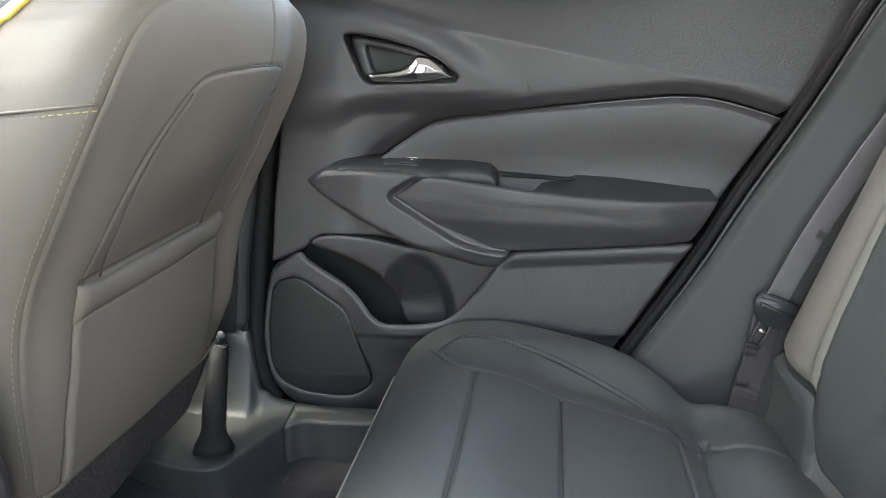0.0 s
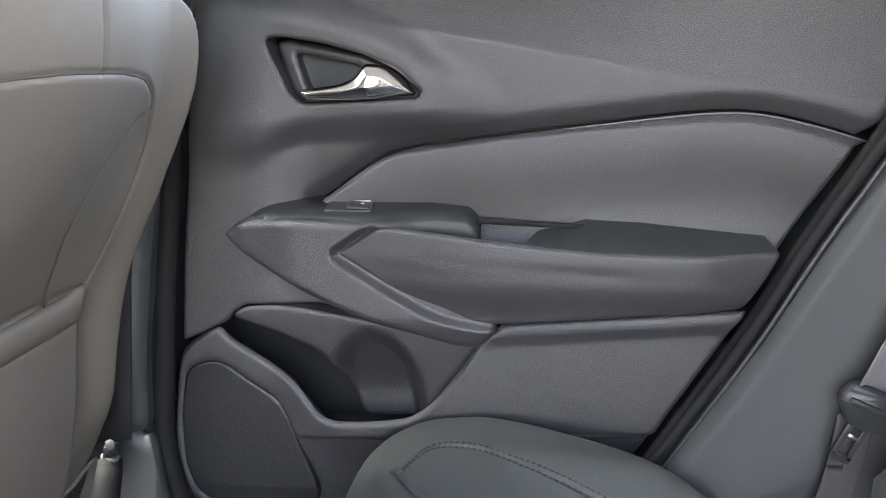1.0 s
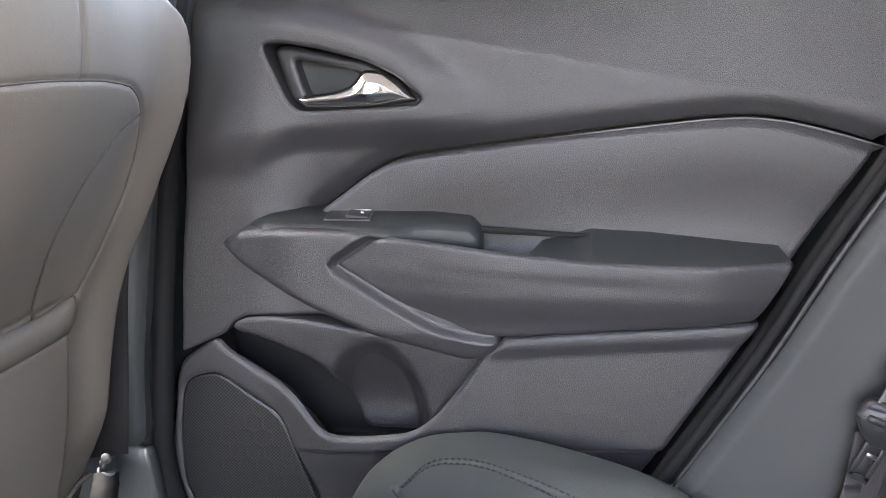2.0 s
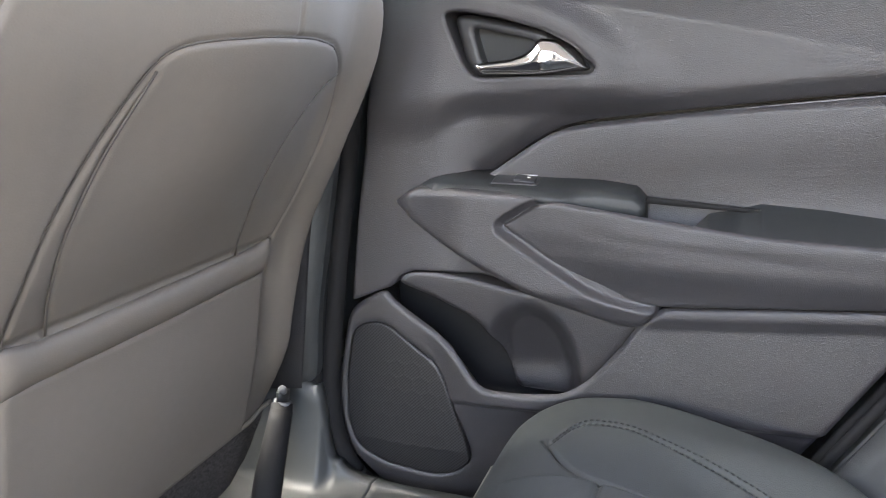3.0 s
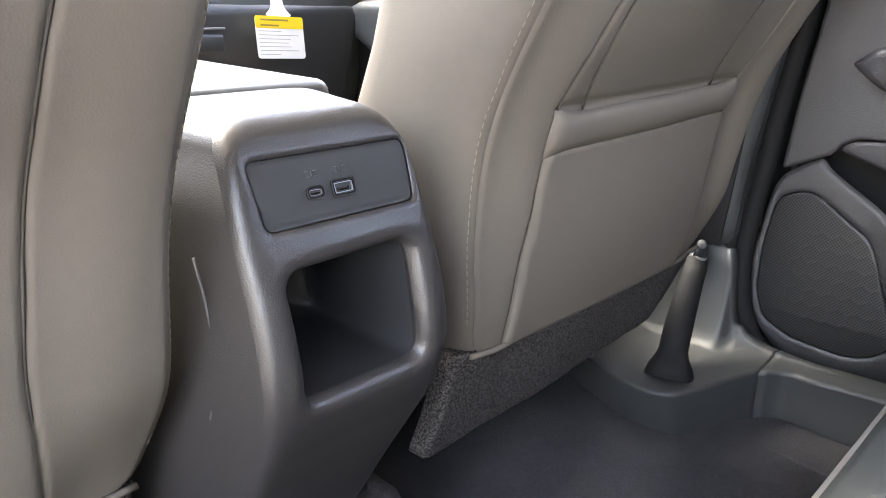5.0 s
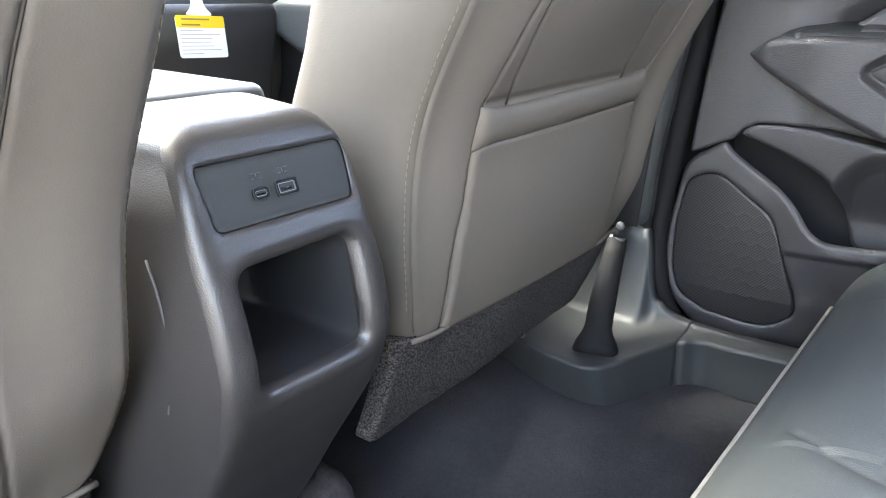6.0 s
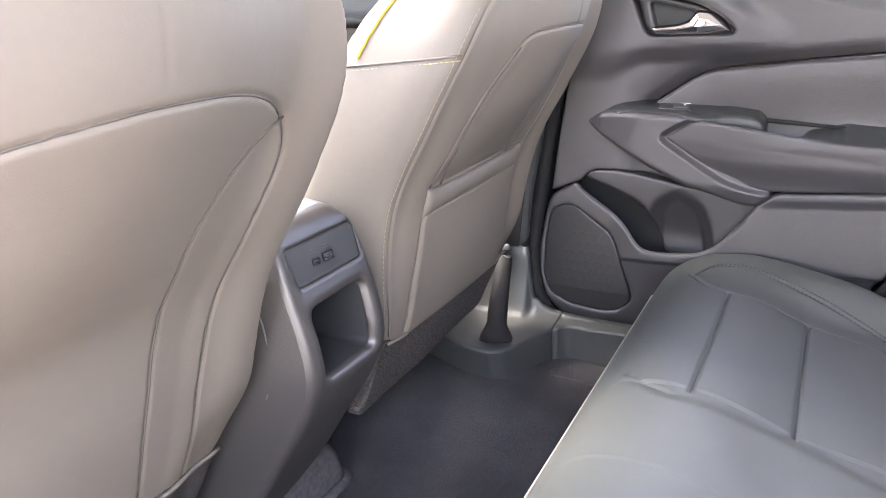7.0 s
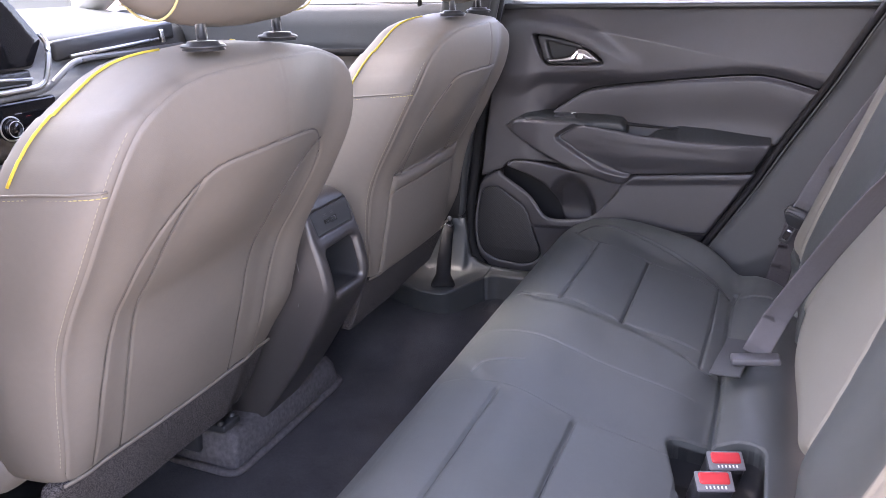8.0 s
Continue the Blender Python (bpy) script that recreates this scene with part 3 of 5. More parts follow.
    put(part("switch_bezel", block((0.052, 0.026, 0.006), 0.002, 2, pose(-0.052, 0.678, 0.5112, 13, 0, 0)), M_SMOOTH, podo))
    sw = put(part("window_switch", block((0.026, 0.018, 0.008), 0.003, 3, pose(-0.042, 0.678, 0.5125, 13, 6, 0)), M_SMOOTH, podo, "window switch with a silver edge"))
    put(part("silver_edge", block((0.024, 0.0012, 0.0016), 0.0005, 1, pose(-0.042, 0.6855, 0.5178, 13, 0, 0)), M_SATIN, sw))
    put(part("switch_mark", block((0.0035, 0.0025, 0.0006), 0, 1, pose(-0.038, 0.678, 0.5165, 13, 6, 0)), M_PAPER, sw))

    # metal shell behind the trim, sill, frame and glass
    shell = [(-0.38, 0.05), (0.20, 0.05), (0.30, 0.10), (0.66, 0.74), (-0.32, 0.74)]
    put(relief("door_shell", shell, lambda U, V, D: 0.80 + 0 * U, to_door, M_PAINT, door, "painted outer shell", res=0.03, edge=0, skirt=0.06))
    put(relief("inner_skin", [(-0.30, 0.09), (0.15, 0.09), (0.27, 0.24), (0.56, 0.745), (-0.225, 0.745), (-0.27, 0.35)], lambda U, V, D: 0.768 + 0 * U, to_door, M_SMOOTH, door, res=0.04, edge=0, skirt=0.03))
    put(part("window_sill", block((0.84, 0.17, 0.012), 0.004, 2, pose(0.165, 0.778, 0.7505)), M_SMOOTH, door))
    put(tube("sill_strip", [(-0.215, 0.757, 0.757), (0.56, 0.757, 0.757)], 0.004, M_SATIN, door, "bright waist strip"))
    put(part("window_glass", block((0.80, 0.004, 0.40), 0, 1, pose(0.17, 0.742, 0.955, 3, 0, 0)), M_GLASS, door, "clear side glass"))
    put(tube("front_frame", [(-0.225, 0.745, 0.74), (-0.21, 0.735, 0.95), (-0.17, 0.72, 1.14)], 0.014, M_RUBBER, door))
    put(tube("top_frame", [(-0.17, 0.72, 1.14), (0.30, 0.72, 1.15), (0.62, 0.72, 1.05)], 0.014, M_RUBBER, door))
    put(tube("rear_frame", [(0.553, 0.745, 0.74), (0.60, 0.735, 0.88), (0.62, 0.72, 1.05)], 0.014, M_RUBBER, door))
    for ob in bpy.data.objects:
        if ob.name.startswith("window_glass"):
            ob.visible_shadow = False
    return door


def door_seals():
    path = [(0.60, 0.635, 0.83), (0.545, 0.637, 0.735), (0.478, 0.64, 0.60), (0.410, 0.645, 0.480), (0.362, 0.645, 0.385), (0.285, 0.65, 0.255), (0.22, 0.66, 0.14), (0.13, 0.67, 0.075)]
    rear = thing("rear_door_seal", "black rubber weatherstrip round the rear of the door opening", "door seal", path[3])
    inv = Matrix.Translation(rear.location).inverted()
    p = rounded(path, 0.05, 8, closed=False)
    a = tube("seal_bulb", p, 0.0058, M_RUBBER, rear, flat=0.8, up=(0, 1, 0))
    b = tube("seal_lip", [q + np.array((0.009, -0.008, -0.002)) for q in p], 0.0026, M_SMOOTH, rear, "smooth retaining lip", flat=0.8, up=(0, 1, 0))
    c = tube("seal_channel", [q + np.array((0.004, 0.018, 0.0)) for q in p], 0.010, M_RUBBER, rear, flat=0.8, up=(0, 1, 0))
    front = thing("pillar_seal", "black rubber weatherstrip along the centre pillar and sill", "door seal", (-0.27, 0.66, 0.3))
    inf = Matrix.Translation(front.location).inverted()
    path = [(-0.19, 0.655, 0.83), (-0.222, 0.665, 0.72), (-0.246, 0.67, 0.58), (-0.268, 0.672, 0.43), (-0.283, 0.672, 0.30), (-0.291, 0.672, 0.22), (-0.277, 0.674, 0.140), (-0.240, 0.682, 0.094), (-0.18, 0.705, 0.070), (0.13, 0.72, 0.060)]
    p = rounded(path, 0.04, 8, closed=False)
    d = tube("seal_bulb", p, 0.012, M_RUBBER, front, up=(0, 1, 0))
    e = tube("seal_lip", [q + np.array((-0.018, -0.006, -0.006)) for q in p[:-8]], 0.010, M_RUBBER, front, up=(0, 1, 0))
    for ob, m in ((a, inv), (b, inv), (c, inv), (d, inf), (e, inf)):
        ob.matrix_parent_inverse = m


# ---- trims round the far door opening ----
def b_pillar():
    pil = thing("pillar_trim", "dark grey plastic trim on the upper centre pillar", "pillar trim", (-0.31, 0.66, 0.25))
    up = [(-0.42, 0.249), (-0.296, 0.249), (-0.288, 0.35), (-0.272, 0.45), (-0.245, 0.60), (-0.205, 0.76), (-0.15, 0.98), (-0.08, 1.18), (-0.25, 1.18), (-0.33, 0.80), (-0.40, 0.45)]
    relief("upper_trim", rounded(up, 0.02), lambda U, V, D: 0.641 - 0.02 * smoothstep(-0.30, -0.36, U) - 0.05 * np.maximum(V - 0.8, 0), to_door, M_SILL, pil, res=0.006, edge=0.008, skirt=0.18)
    settle(pil)


def sill_trim():
    """Moulded sill cover: a stand for the belt that flows up into the pillar's foot, and a low step behind."""
    sill = thing("sill_trim", "dark grey moulded plastic sill cover with a belt stand", "sill trim", (-0.2, 0.64, 0.0))
    top = lerp_table([(-0.50, 0.118), (-0.40, 0.119), (-0.33, 0.118), (-0.27, 0.118), (-0.235, 0.1185), (-0.20, 0.120), (0.2, 0.118)])
    inner = lerp_table([(-0.50, 0.53), (-0.43, 0.500), (-0.376, 0.476), (-0.314, 0.461), (-0.285, 0.464), (-0.268, 0.478), (-0.257, 0.502), (-0.245, 0.538), (-0.232, 0.575), (-0.215, 0.603), (-0.16, 0.612), (0.2, 0.600)])
    rise = lerp_table([(-0.50, 0.246), (-0.30, 0.246), (-0.2905, 0.238), (-0.284, 0.175), (-0.268, 0.145), (-0.245, 0.130), (-0.22, 0.126), (-0.15, 0.122), (0.2, 0.120)])
    foot = lerp_table([(-0.50, 0.055), (-0.34, 0.055), (-0.28, 0.055), (-0.262, 0.045), (-0.245, 0.028), (-0.225, 0.012), (-0.16, 0.006), (0.2, 0.006)])

    def ring(x):
        y0, zt, zr, f = float(inner(x)), float(top(x)), float(rise(x)), float(foot(x))
        r = 0.007
        p = [(x, y0 + f, -0.01), (x, y0 + f * 0.62, zt * 0.33), (x, y0 + f * 0.26, zt * 0.66), (x, y0 + 0.004 + f * 0.09, zt - 2.2 * r), (x, y0 + 0.002 + f * 0.05, zt - r), (x, y0 + r * 0.35, zt - r * 0.4), (x, y0 + r * 1.0, zt - 0.001), (x, y0 + 1.6 * r, zt), (x, y0 + 2.6 * r, zt)]
        ya = max(y0 + 3.2 * r, 0.608)
        for t in np.linspace(0, 1, 9):
            a = t * math.pi / 2
            p.append((x, ya + max(0.644 - ya, 0.008) * math.sin(a), zt + 0.001 + max(zr - zt, 0.0) * (1 - math.cos(a))))
        return p + [(x, 0.664, max(zr - 0.002, zt)), (x, 0.670, 0.07), (x, 0.86, 0.06), (x, 0.86, -0.2)]

    part("belt_stand", loft([ring(x) for x in np.r_[np.linspace(-0.46, -0.30, 20), np.linspace(-0.297, -0.2245, 34)]]), M_SILL, sill)
    part("step_cover", loft([ring(x) for x in np.linspace(-0.2225, 0.2, 50)]), M_SILL, sill)
    part("white_clip", block((0.02, 0.008, 0.012), 0.002, 2, pose(-0.400, 0.490, 0.122, 0, 0, 20)), M_PLATE, sill, "pale plastic clip")
    settle(sill)


def front_belt_anchor():
    anchor = thing("belt_anchor", "black seat belt lower anchor in a rubber boot", "seat belt", (-0.297, 0.515, 0.118))
    spine = rounded([(-0.299, 0.516, 0.113), (-0.302, 0.526, 0.140), (-0.308, 0.548, 0.170), (-0.314, 0.578, 0.205), (-0.317, 0.598, 0.232)], 0.02, 5, False)
    rad = [0.031 - 0.0135 * float(smoothstep(0.114, 0.146, p[2])) - 0.0035 * float(smoothstep(0.16, 0.235, p[2])) for p in spine]
    tube("rubber_boot", [tuple(p) for p in spine], rad, M_RUBBER, anchor, "flared black rubber boot", sides=18, flat=0.85)
    tube("boot_collar", [(-0.3145, 0.586, 0.214), (-0.318, 0.602, 0.240)], 0.0135, M_RUBBER, anchor, sides=16, flat=0.75)
    tube("boot_rim", [(-0.318, 0.602, 0.239), (-0.3175, 0.603, 0.2435)], 0.0125, M_PLATE, anchor, "pale rim of the collar", sides=16, flat=0.75)
    tube("anchor_plate", [(-0.3175, 0.602, 0.240), (-0.314, 0.600, 0.258)], 0.009, M_SMOOTH, anchor, sides=10, flat=0.5)
    bm = bmesh.new()
    bmesh.ops.create_uvsphere(bm, u_segments=18, v_segments=12, radius=0.0060, matrix=pose(-0.311, 0.594, 0.262) @ Matrix.Diagonal((1, 0.6, 1, 1)))
    part("rivet", bm, M_PLATE, anchor, "pale plastic rivet cap")
    ribbon("belt", [(-0.312, 0.600, 0.262), (-0.308, 0.608, 0.33), (-0.300, 0.615, 0.44), (-0.272, 0.620, 0.62), (-0.225, 0.620, 0.80), (-0.16, 0.61, 1.05)], (0.75, 0.5, 0), 0.040, 0.0016, M_WEBD, anchor, "black belt webbing")
    settle(anchor)


def side_trim():
    trim = thing("side_trim", "smooth dark grey quarter trim panel beside the rear seat", "trim panel", (0.5, 0.61, 0.2))
    inv = Matrix.Translation(trim.location).inverted()
    out = [(0.24, 0.15), (0.295, 0.255), (0.375, 0.385), (0.425, 0.480), (0.492, 0.60), (0.560, 0.735), (0.63, 0.84), (0.95, 0.84), (0.95, 0.15)]
    a = relief("quarter_panel", out, lambda U, V, D: 0.622 - 0.02 * smoothstep(0.0, 0.12, D) + 0.05 * smoothstep(0.45, 0.75, V) * 0.2, to_door, M_PANEL, trim, res=0.006, edge=0.014, skirt=0.20)
    up = [(0.655, 0.845), (0.95, 0.845), (0.95, 1.2), (0.80, 1.2), (0.70, 1.05)]
    b = relief("upper_pillar", up, lambda U, V, D: 0.615 - 0.12 * np.maximum(V - 0.84, 0), to_door, M_SMOOTH, trim, res=0.02, edge=0.01, skirt=0.06)
    a.matrix_parent_inverse = b.matrix_parent_inverse = inv


# ---- front seats ----
def front_seat(pocket, label):
    """A front seat about its own middle, seen from behind: y across, z up from the floor."""
    seat = thing("front_seat", label, "car seat", (0, 0, 0), "front seats")
    rim = lerp_table([(0.10, -0.325), (0.16, -0.302), (0.22, -0.276), (0.28, -0.254), (0.38, -0.238), (0.47, -0.214), (0.56, -0.166), (0.65, -0.122), (0.70, -0.112), (0.76, -0.118)])
    mid = lerp_table([(0.10, -0.352), (0.16, -0.330), (0.22, -0.307), (0.275, -0.287), (0.38, -0.267), (0.44, -0.257), (0.475, -0.245), (0.52, -0.212), (0.57, -0.172), (0.65, -0.122), (0.70, -0.112), (0.76, -0.118)])
    recline = lerp_table([(0.10, -0.052), (0.26, -0.042), (0.40, -0.018), (0.56, 0.0), (0.76, 0.0)])

    def back_x(U, V):
        """The cover's depth: nearly flat over the pocket, dished between the shoulders, its rims turned forward."""
        dip = -0.045 * (1 - np.exp(-((U / 0.13) ** 2))) + 0.016 * smoothstep(0.15, 0.215, U) - 0.006 * smoothstep(0.15, 0.2, -U)
        side = rim(V) + dip * (0.82 + 0.18 * smoothstep(0.3, 0.45, V)) - 0.020 * smoothstep(0.12, 0.21, U) * smoothstep(0.36, 0.27, V)
        flat = mid(V) + dip * (0.08 + 0.92 * smoothstep(0.48, 0.62, V))
        s = smoothstep(0.135, 0.195, np.abs(U)) * (1 - smoothstep(0.27, 0.20, V) * (U < 0))
        return flat * (1 - s) + side * s + (0.0 if pocket else recline(V))

    half = [(0.165, 0.275), (0.190, 0.277), (0.197, 0.34), (0.204, 0.44), (0.207, 0.54), (0.205, 0.63), (0.182, 0.686), (0.152, 0.712), (0.10, 0.732), (0.0, 0.738)]
    wide = [(0.165, 0.275), (0.200, 0.277), (0.209, 0.34), (0.214, 0.44), (0.210, 0.54), (0.203, 0.63), (0.199, 0.685), (0.184, 0.718), (0.12, 0.735), (0.0, 0.738)]
    if not pocket:
        wide = [(x + 0.010 * float(smoothstep(0.28, 0.34, z)) * float(smoothstep(0.70, 0.60, z)), z) for x, z in wide]
    dome = [(0.165, 0.275), (0.190, 0.277), (0.204, 0.34), (0.212, 0.44), (0.203, 0.54), (0.190, 0.625), (0.172, 0.668), (0.146, 0.695), (0.092, 0.733), (0.0, 0.744)]
    hem_z = 0.270 if pocket else 0.253
    half, wide, dome = [[(x, z + (hem_z - 0.275) * float(smoothstep(0.40, 0.28, z))) for x, z in line] for line in (half, wide, dome)]
    if not pocket:
        wide = [(x + 0.026 * float(smoothstep(0.42, 0.25, z)), z) for x, z in wide]
    outline = rounded([(-x, z) for x, z in half[::-1]] + wide[:-1], 0.03, 4)
    front_line = rounded([(-x, z) for x, z in dome[::-1]] + dome[:-1], 0.03, 4)
    if pocket:
        panel = [(-0.157, hem_z + 0.004), (-0.157, 0.335), (-0.151, 0.39), (-0.149, 0.433), (-0.149, 0.50), (-0.143, 0.549), (-0.123, 0.602), (-0.108, 0.640), (-0.090, 0.652), (-0.03, 0.657), (0.03, 0.657), (0.102, 0.652), (0.140, 0.638), (0.162, 0.612), (0.168, 0.575), (0.161, 0.53), (0.151, 0.476), (0.150, 0.36), (0.139, hem_z + 0.004)]
        inner_l = [(-0.104, 0.636), (-0.121, 0.58), (-0.129, 0.54), (-0.125, 0.503), (-0.112, 0.467)]
        inner_r = [(0.148, 0.630), (0.116, 0.620), (0.082, 0.600), (0.069, 0.568), (0.073, 0.536), (0.089, 0.497), (0.101, 0.467)]
    else:
        panel = [(-0.151, hem_z + 0.004), (-0.156, 0.375), (-0.150, 0.461), (-0.150, 0.524), (-0.139, 0.56), (-0.121, 0.59), (-0.101, 0.622), (-0.080, 0.638), (-0.005, 0.648), (0.052, 0.647), (0.098, 0.641), (0.138, 0.630), (0.162, 0.612), (0.172, 0.583), (0.165, 0.53), (0.163, 0.46), (0.161, 0.37), (0.172, hem_z + 0.004)]
        inner_l = [(-0.098, 0.622), (-0.109, 0.591), (-0.117, 0.553), (-0.118, 0.50), (-0.115, 0.439), (-0.114, 0.352), (-0.105, hem_z + 0.004)]
        inner_r = [(0.158, 0.617), (0.138, 0.606), (0.101, 0.577), (0.092, 0.54), (0.101, 0.488), (0.103, 0.425), (0.104, 0.345), (0.113, hem_z + 0.004)]
    panel, inner_l, inner_r = [rounded(line, 0.02, 5, closed=False) for line in (panel, inner_l, inner_r)]
    in_panel = np.concatenate([panel, panel[:1]])

    def back_w(U, V, D):
        w = -back_x(U, V)
        w = w + groove(U, V, panel, 0.0016, 0.0034)
        ins = inside(U, V, in_panel)
        d, _, _ = nearest(U, V, panel, False)
        w = w + np.where(ins, 0.0022 * smoothstep(0.0, 0.03, d), 0)
        w = w + groove(U, V, inner_l, 0.0020, 0.0020) + groove(U, V, inner_r, 0.0020, 0.0020)
        w = w + groove(U, V, [(0.004, 0.657), (0.0, 0.70), (-0.004, 0.736)], 0.0018, 0.0020 if pocket else 0.0008)
        if pocket:
            w = w + groove(U, V, [(-0.15, 0.471), (0.15, 0.474)], 0.004, 0.004)
        w = w + 0.0008 * np.sin(U * 21 + 1.0) * np.sin(V * 17) + 0.0004 * np.sin(U * 47 + V * 31)
        return w

    relief("back_panel", outline, back_w, to_back, M_TAUPE, seat, "taupe leather back cover", res=0.0022, edge=0.003, skirt=0)

    # dark cords in the seams paint the shade of their creases
    for line in [panel, inner_l, inner_r]:
        pts = [(-float(back_w(np.array(u), np.array(v), None)) + 0.0012, u, v) for u, v in np.asarray(line)]
        tube("seam", pts, 0.0009, M_SEAM, seat, "sewn seam, drawn dark along its crease", sides=5, up=(1, 0, 0))

    # the shell that wraps forward from the seam to the front face
    def ring(out, fwd, grow=0.0):
        f = float(smoothstep(0.0, 0.09, fwd))
        base = outline * (1 - f) + front_line * f
        nrm = np.roll(base, -1, 0) - np.roll(base, 1, 0)
        nrm = np.stack([nrm[:, 1], -nrm[:, 0]], 1)
        nrm /= np.linalg.norm(nrm, axis=1)[:, None]
        sgn = np.sign((nrm * (base - np.array((0, 0.5)))).sum(1).mean())
        side = np.abs(nrm[:, 0])
        o = out * (0.45 + 0.55 * side) * (0.85 + 0.45 * smoothstep(0.35, 0.6, base[:, 1]))
        p = base + nrm * sgn * o[:, None]
        p[:, 1] = np.where(outline[:, 1] < hem_z + 0.009, np.minimum(p[:, 1], outline[:, 1]), p[:, 1])
        x = back_x(np.clip(outline[:, 0], -0.2, 0.2), outline[:, 1]) - 0.0045 - fwd * (0.75 + 0.30 * side) * (0.80 + 0.20 * smoothstep(0.48, 0.60, base[:, 1]))
        return np.stack([x, p[:, 0], p[:, 1]], 1)

    prof = [(-0.001, -0.0005), (0.002, 0.0005), (0.006, 0.004), (0.010, 0.014), (0.014, 0.032), (0.017, 0.058), (0.018, 0.09), (0.0185, 0.12), (0.017, 0.135), (0.013, 0.145), (0.004, 0.152), (-0.012, 0.157), (-0.03, 0.158), (-0.07, 0.150)]
    rings = [ring(o, f) for o, f in prof]
    part("bolster_shell", loft(rings, caps=(False, True)), M_TAUPE, seat, "smooth leather side and front cover")
    seam = ring(0.0049, 0.0028)
    right = [tuple(p) for p in seam if p[1] > 0 and hem_z + 0.02 < p[2] < 0.69]
    left = [tuple(p) for p in seam if p[1] < 0 and hem_z + 0.02 < p[2] < 0.69]
    for s in (right, left):
        s.sort(key=lambda p: (p[2], -abs(p[1])))
        stitches("stitching", s, M_THREAD, seat, step=0.0070, length=0.0052, r=0.0006)
    edge = ring(0.0190, 0.118)
    for sg in (1, -1):
        s = [tuple(p) for p in edge if p[1] * sg > 0.035 and p[2] > 0.615]
        s.sort(key=lambda p: (p[2], -abs(p[1])))
        tube("piping", s, 0.0017, M_YELLOW, seat, "bright yellow piping", sides=8)
        # cross seam on the side, with yellow thread under it
        line = []
        for o, f in prof[1:10]:
            r = ring(o + 0.0006, f)
            r = r[(r[:, 1] * sg > 0.12) & (r[:, 2] > 0.45) & (r[:, 2] < 0.70)]
            r = r[np.argsort(r[:, 2])]
            z = 0.634 - 0.11 * f
            line.append((float(np.interp(z, r[:, 2], r[:, 0])), float(np.interp(z, r[:, 2], r[:, 1])), z))
        tube("cross_seam", line, 0.0014, M_TAUPE, seat, sides=6)
        stitches("stitching", [(x, y, z - 0.005) for x, y, z in line], M_THREADY, seat, step=0.0062, length=0.0050, r=0.0006, label="yellow stitching")

    if pocket:
        # padded roll along the pocket's mouth
        rolls = []
        for u in np.linspace(-0.152, 0.152, 48):
            horn = float(smoothstep(0.118, 0.152, abs(u)))
            zt = 0.4685 + 0.018 * u + 0.0045 * horn
            zb = zt - 0.032 - 0.0045 * horn - (0.003 * horn if u < 0 else 0)
            r = []
            for k in range(14):
                a = 2 * math.pi * k / 14
                z = (zt + zb) / 2 + math.sin(a) * (zt - zb) / 2
                end = 1 - smoothstep(0.143, 0.152, abs(u)) * 0.5
                r.append((float(back_x(np.array(u), np.array(z))) - 0.002 + 0.011 * math.cos(a) * float(end), u, z))
            rolls.append(r)
        part("pocket_roll", loft(rolls), M_TAUPE, seat, "padded leather roll at the pocket mouth")
        lower = rounded([(-0.157, 0.268), (-0.157, 0.335), (-0.151, 0.39), (-0.149, 0.438), (0.151, 0.442), (0.150, 0.36), (0.139, 0.268)], 0.006)
        relief("map_pocket", lower, lambda U, V, D: -back_x(U, V) - 0.0045 - 0.004 * np.sin(np.clip((V - 0.28) / 0.15, 0, 1) * math.pi) * np.cos(np.clip(U / 0.16, -1, 1) * math.pi / 2), to_back, M_TAUPE, seat, "taupe leather map pocket", res=0.004, edge=0.004, skirt=0.006)

    # felt skirt below the leather, turned under
    sk = [(-0.208, hem_z + 0.005), (-0.208, 0.165), (-0.194, 0.160), (0.0, 0.176), (0.150, 0.188), (0.196, 0.200), (0.206, hem_z + 0.005)] if pocket else [(-0.206, hem_z + 0.005), (-0.200, 0.150), (-0.190, 0.142), (0.205, 0.142), (0.226, 0.160), (0.228, hem_z + 0.005)]
    sk = rounded(sk, 0.008)
    relief("felt_skirt", sk, lambda U, V, D: -back_x(U, V) + 0.0005 + 0.0015 * np.sin(U * 33), to_back, M_FELT, seat, "grey felt skirt", res=0.004, edge=0.004, skirt=0.016)
    hem = [(float(back_x(np.array(u), np.array(hem_z + 0.003))) + 0.002, u, hem_z + 0.003) for u in np.linspace(-0.194, 0.206 if pocket else 0.226, 50)]
    tube("hem_seam", hem, 0.0025, M_TAUPE, seat, sides=6)

    # headrest on two posts
    for sg in (-1, 1):
        bm = bmesh.new()
        bmesh.ops.create_cone(bm, cap_ends=True, segments=24, radius1=0.027, radius2=0.020, depth=0.009, matrix=pose(-0.163, sg * 0.066, 0.755) @ Matrix.Diagonal((1, 0.9, 1, 1)))
        bmesh.ops.bevel(bm, geom=[e for e in bm.edges if e.calc_face_angle(0) > 0.6], offset=0.004, segments=2, affect="EDGES")
        part("post_guide", bm, M_SMOOTH, seat, "black plastic headrest guide")
        tube("post", [(-0.163, sg * 0.066, 0.760), (-0.165, sg * 0.066, 0.85)], 0.006, M_CHROME, seat, "chrome headrest post")
    rr = []
    for t in np.linspace(0, 1, 17):
        a = math.pi * t
        u = -0.154 * math.cos(a)
        s = math.sin(a) ** 0.42 if 0 < t < 1 else 0.05
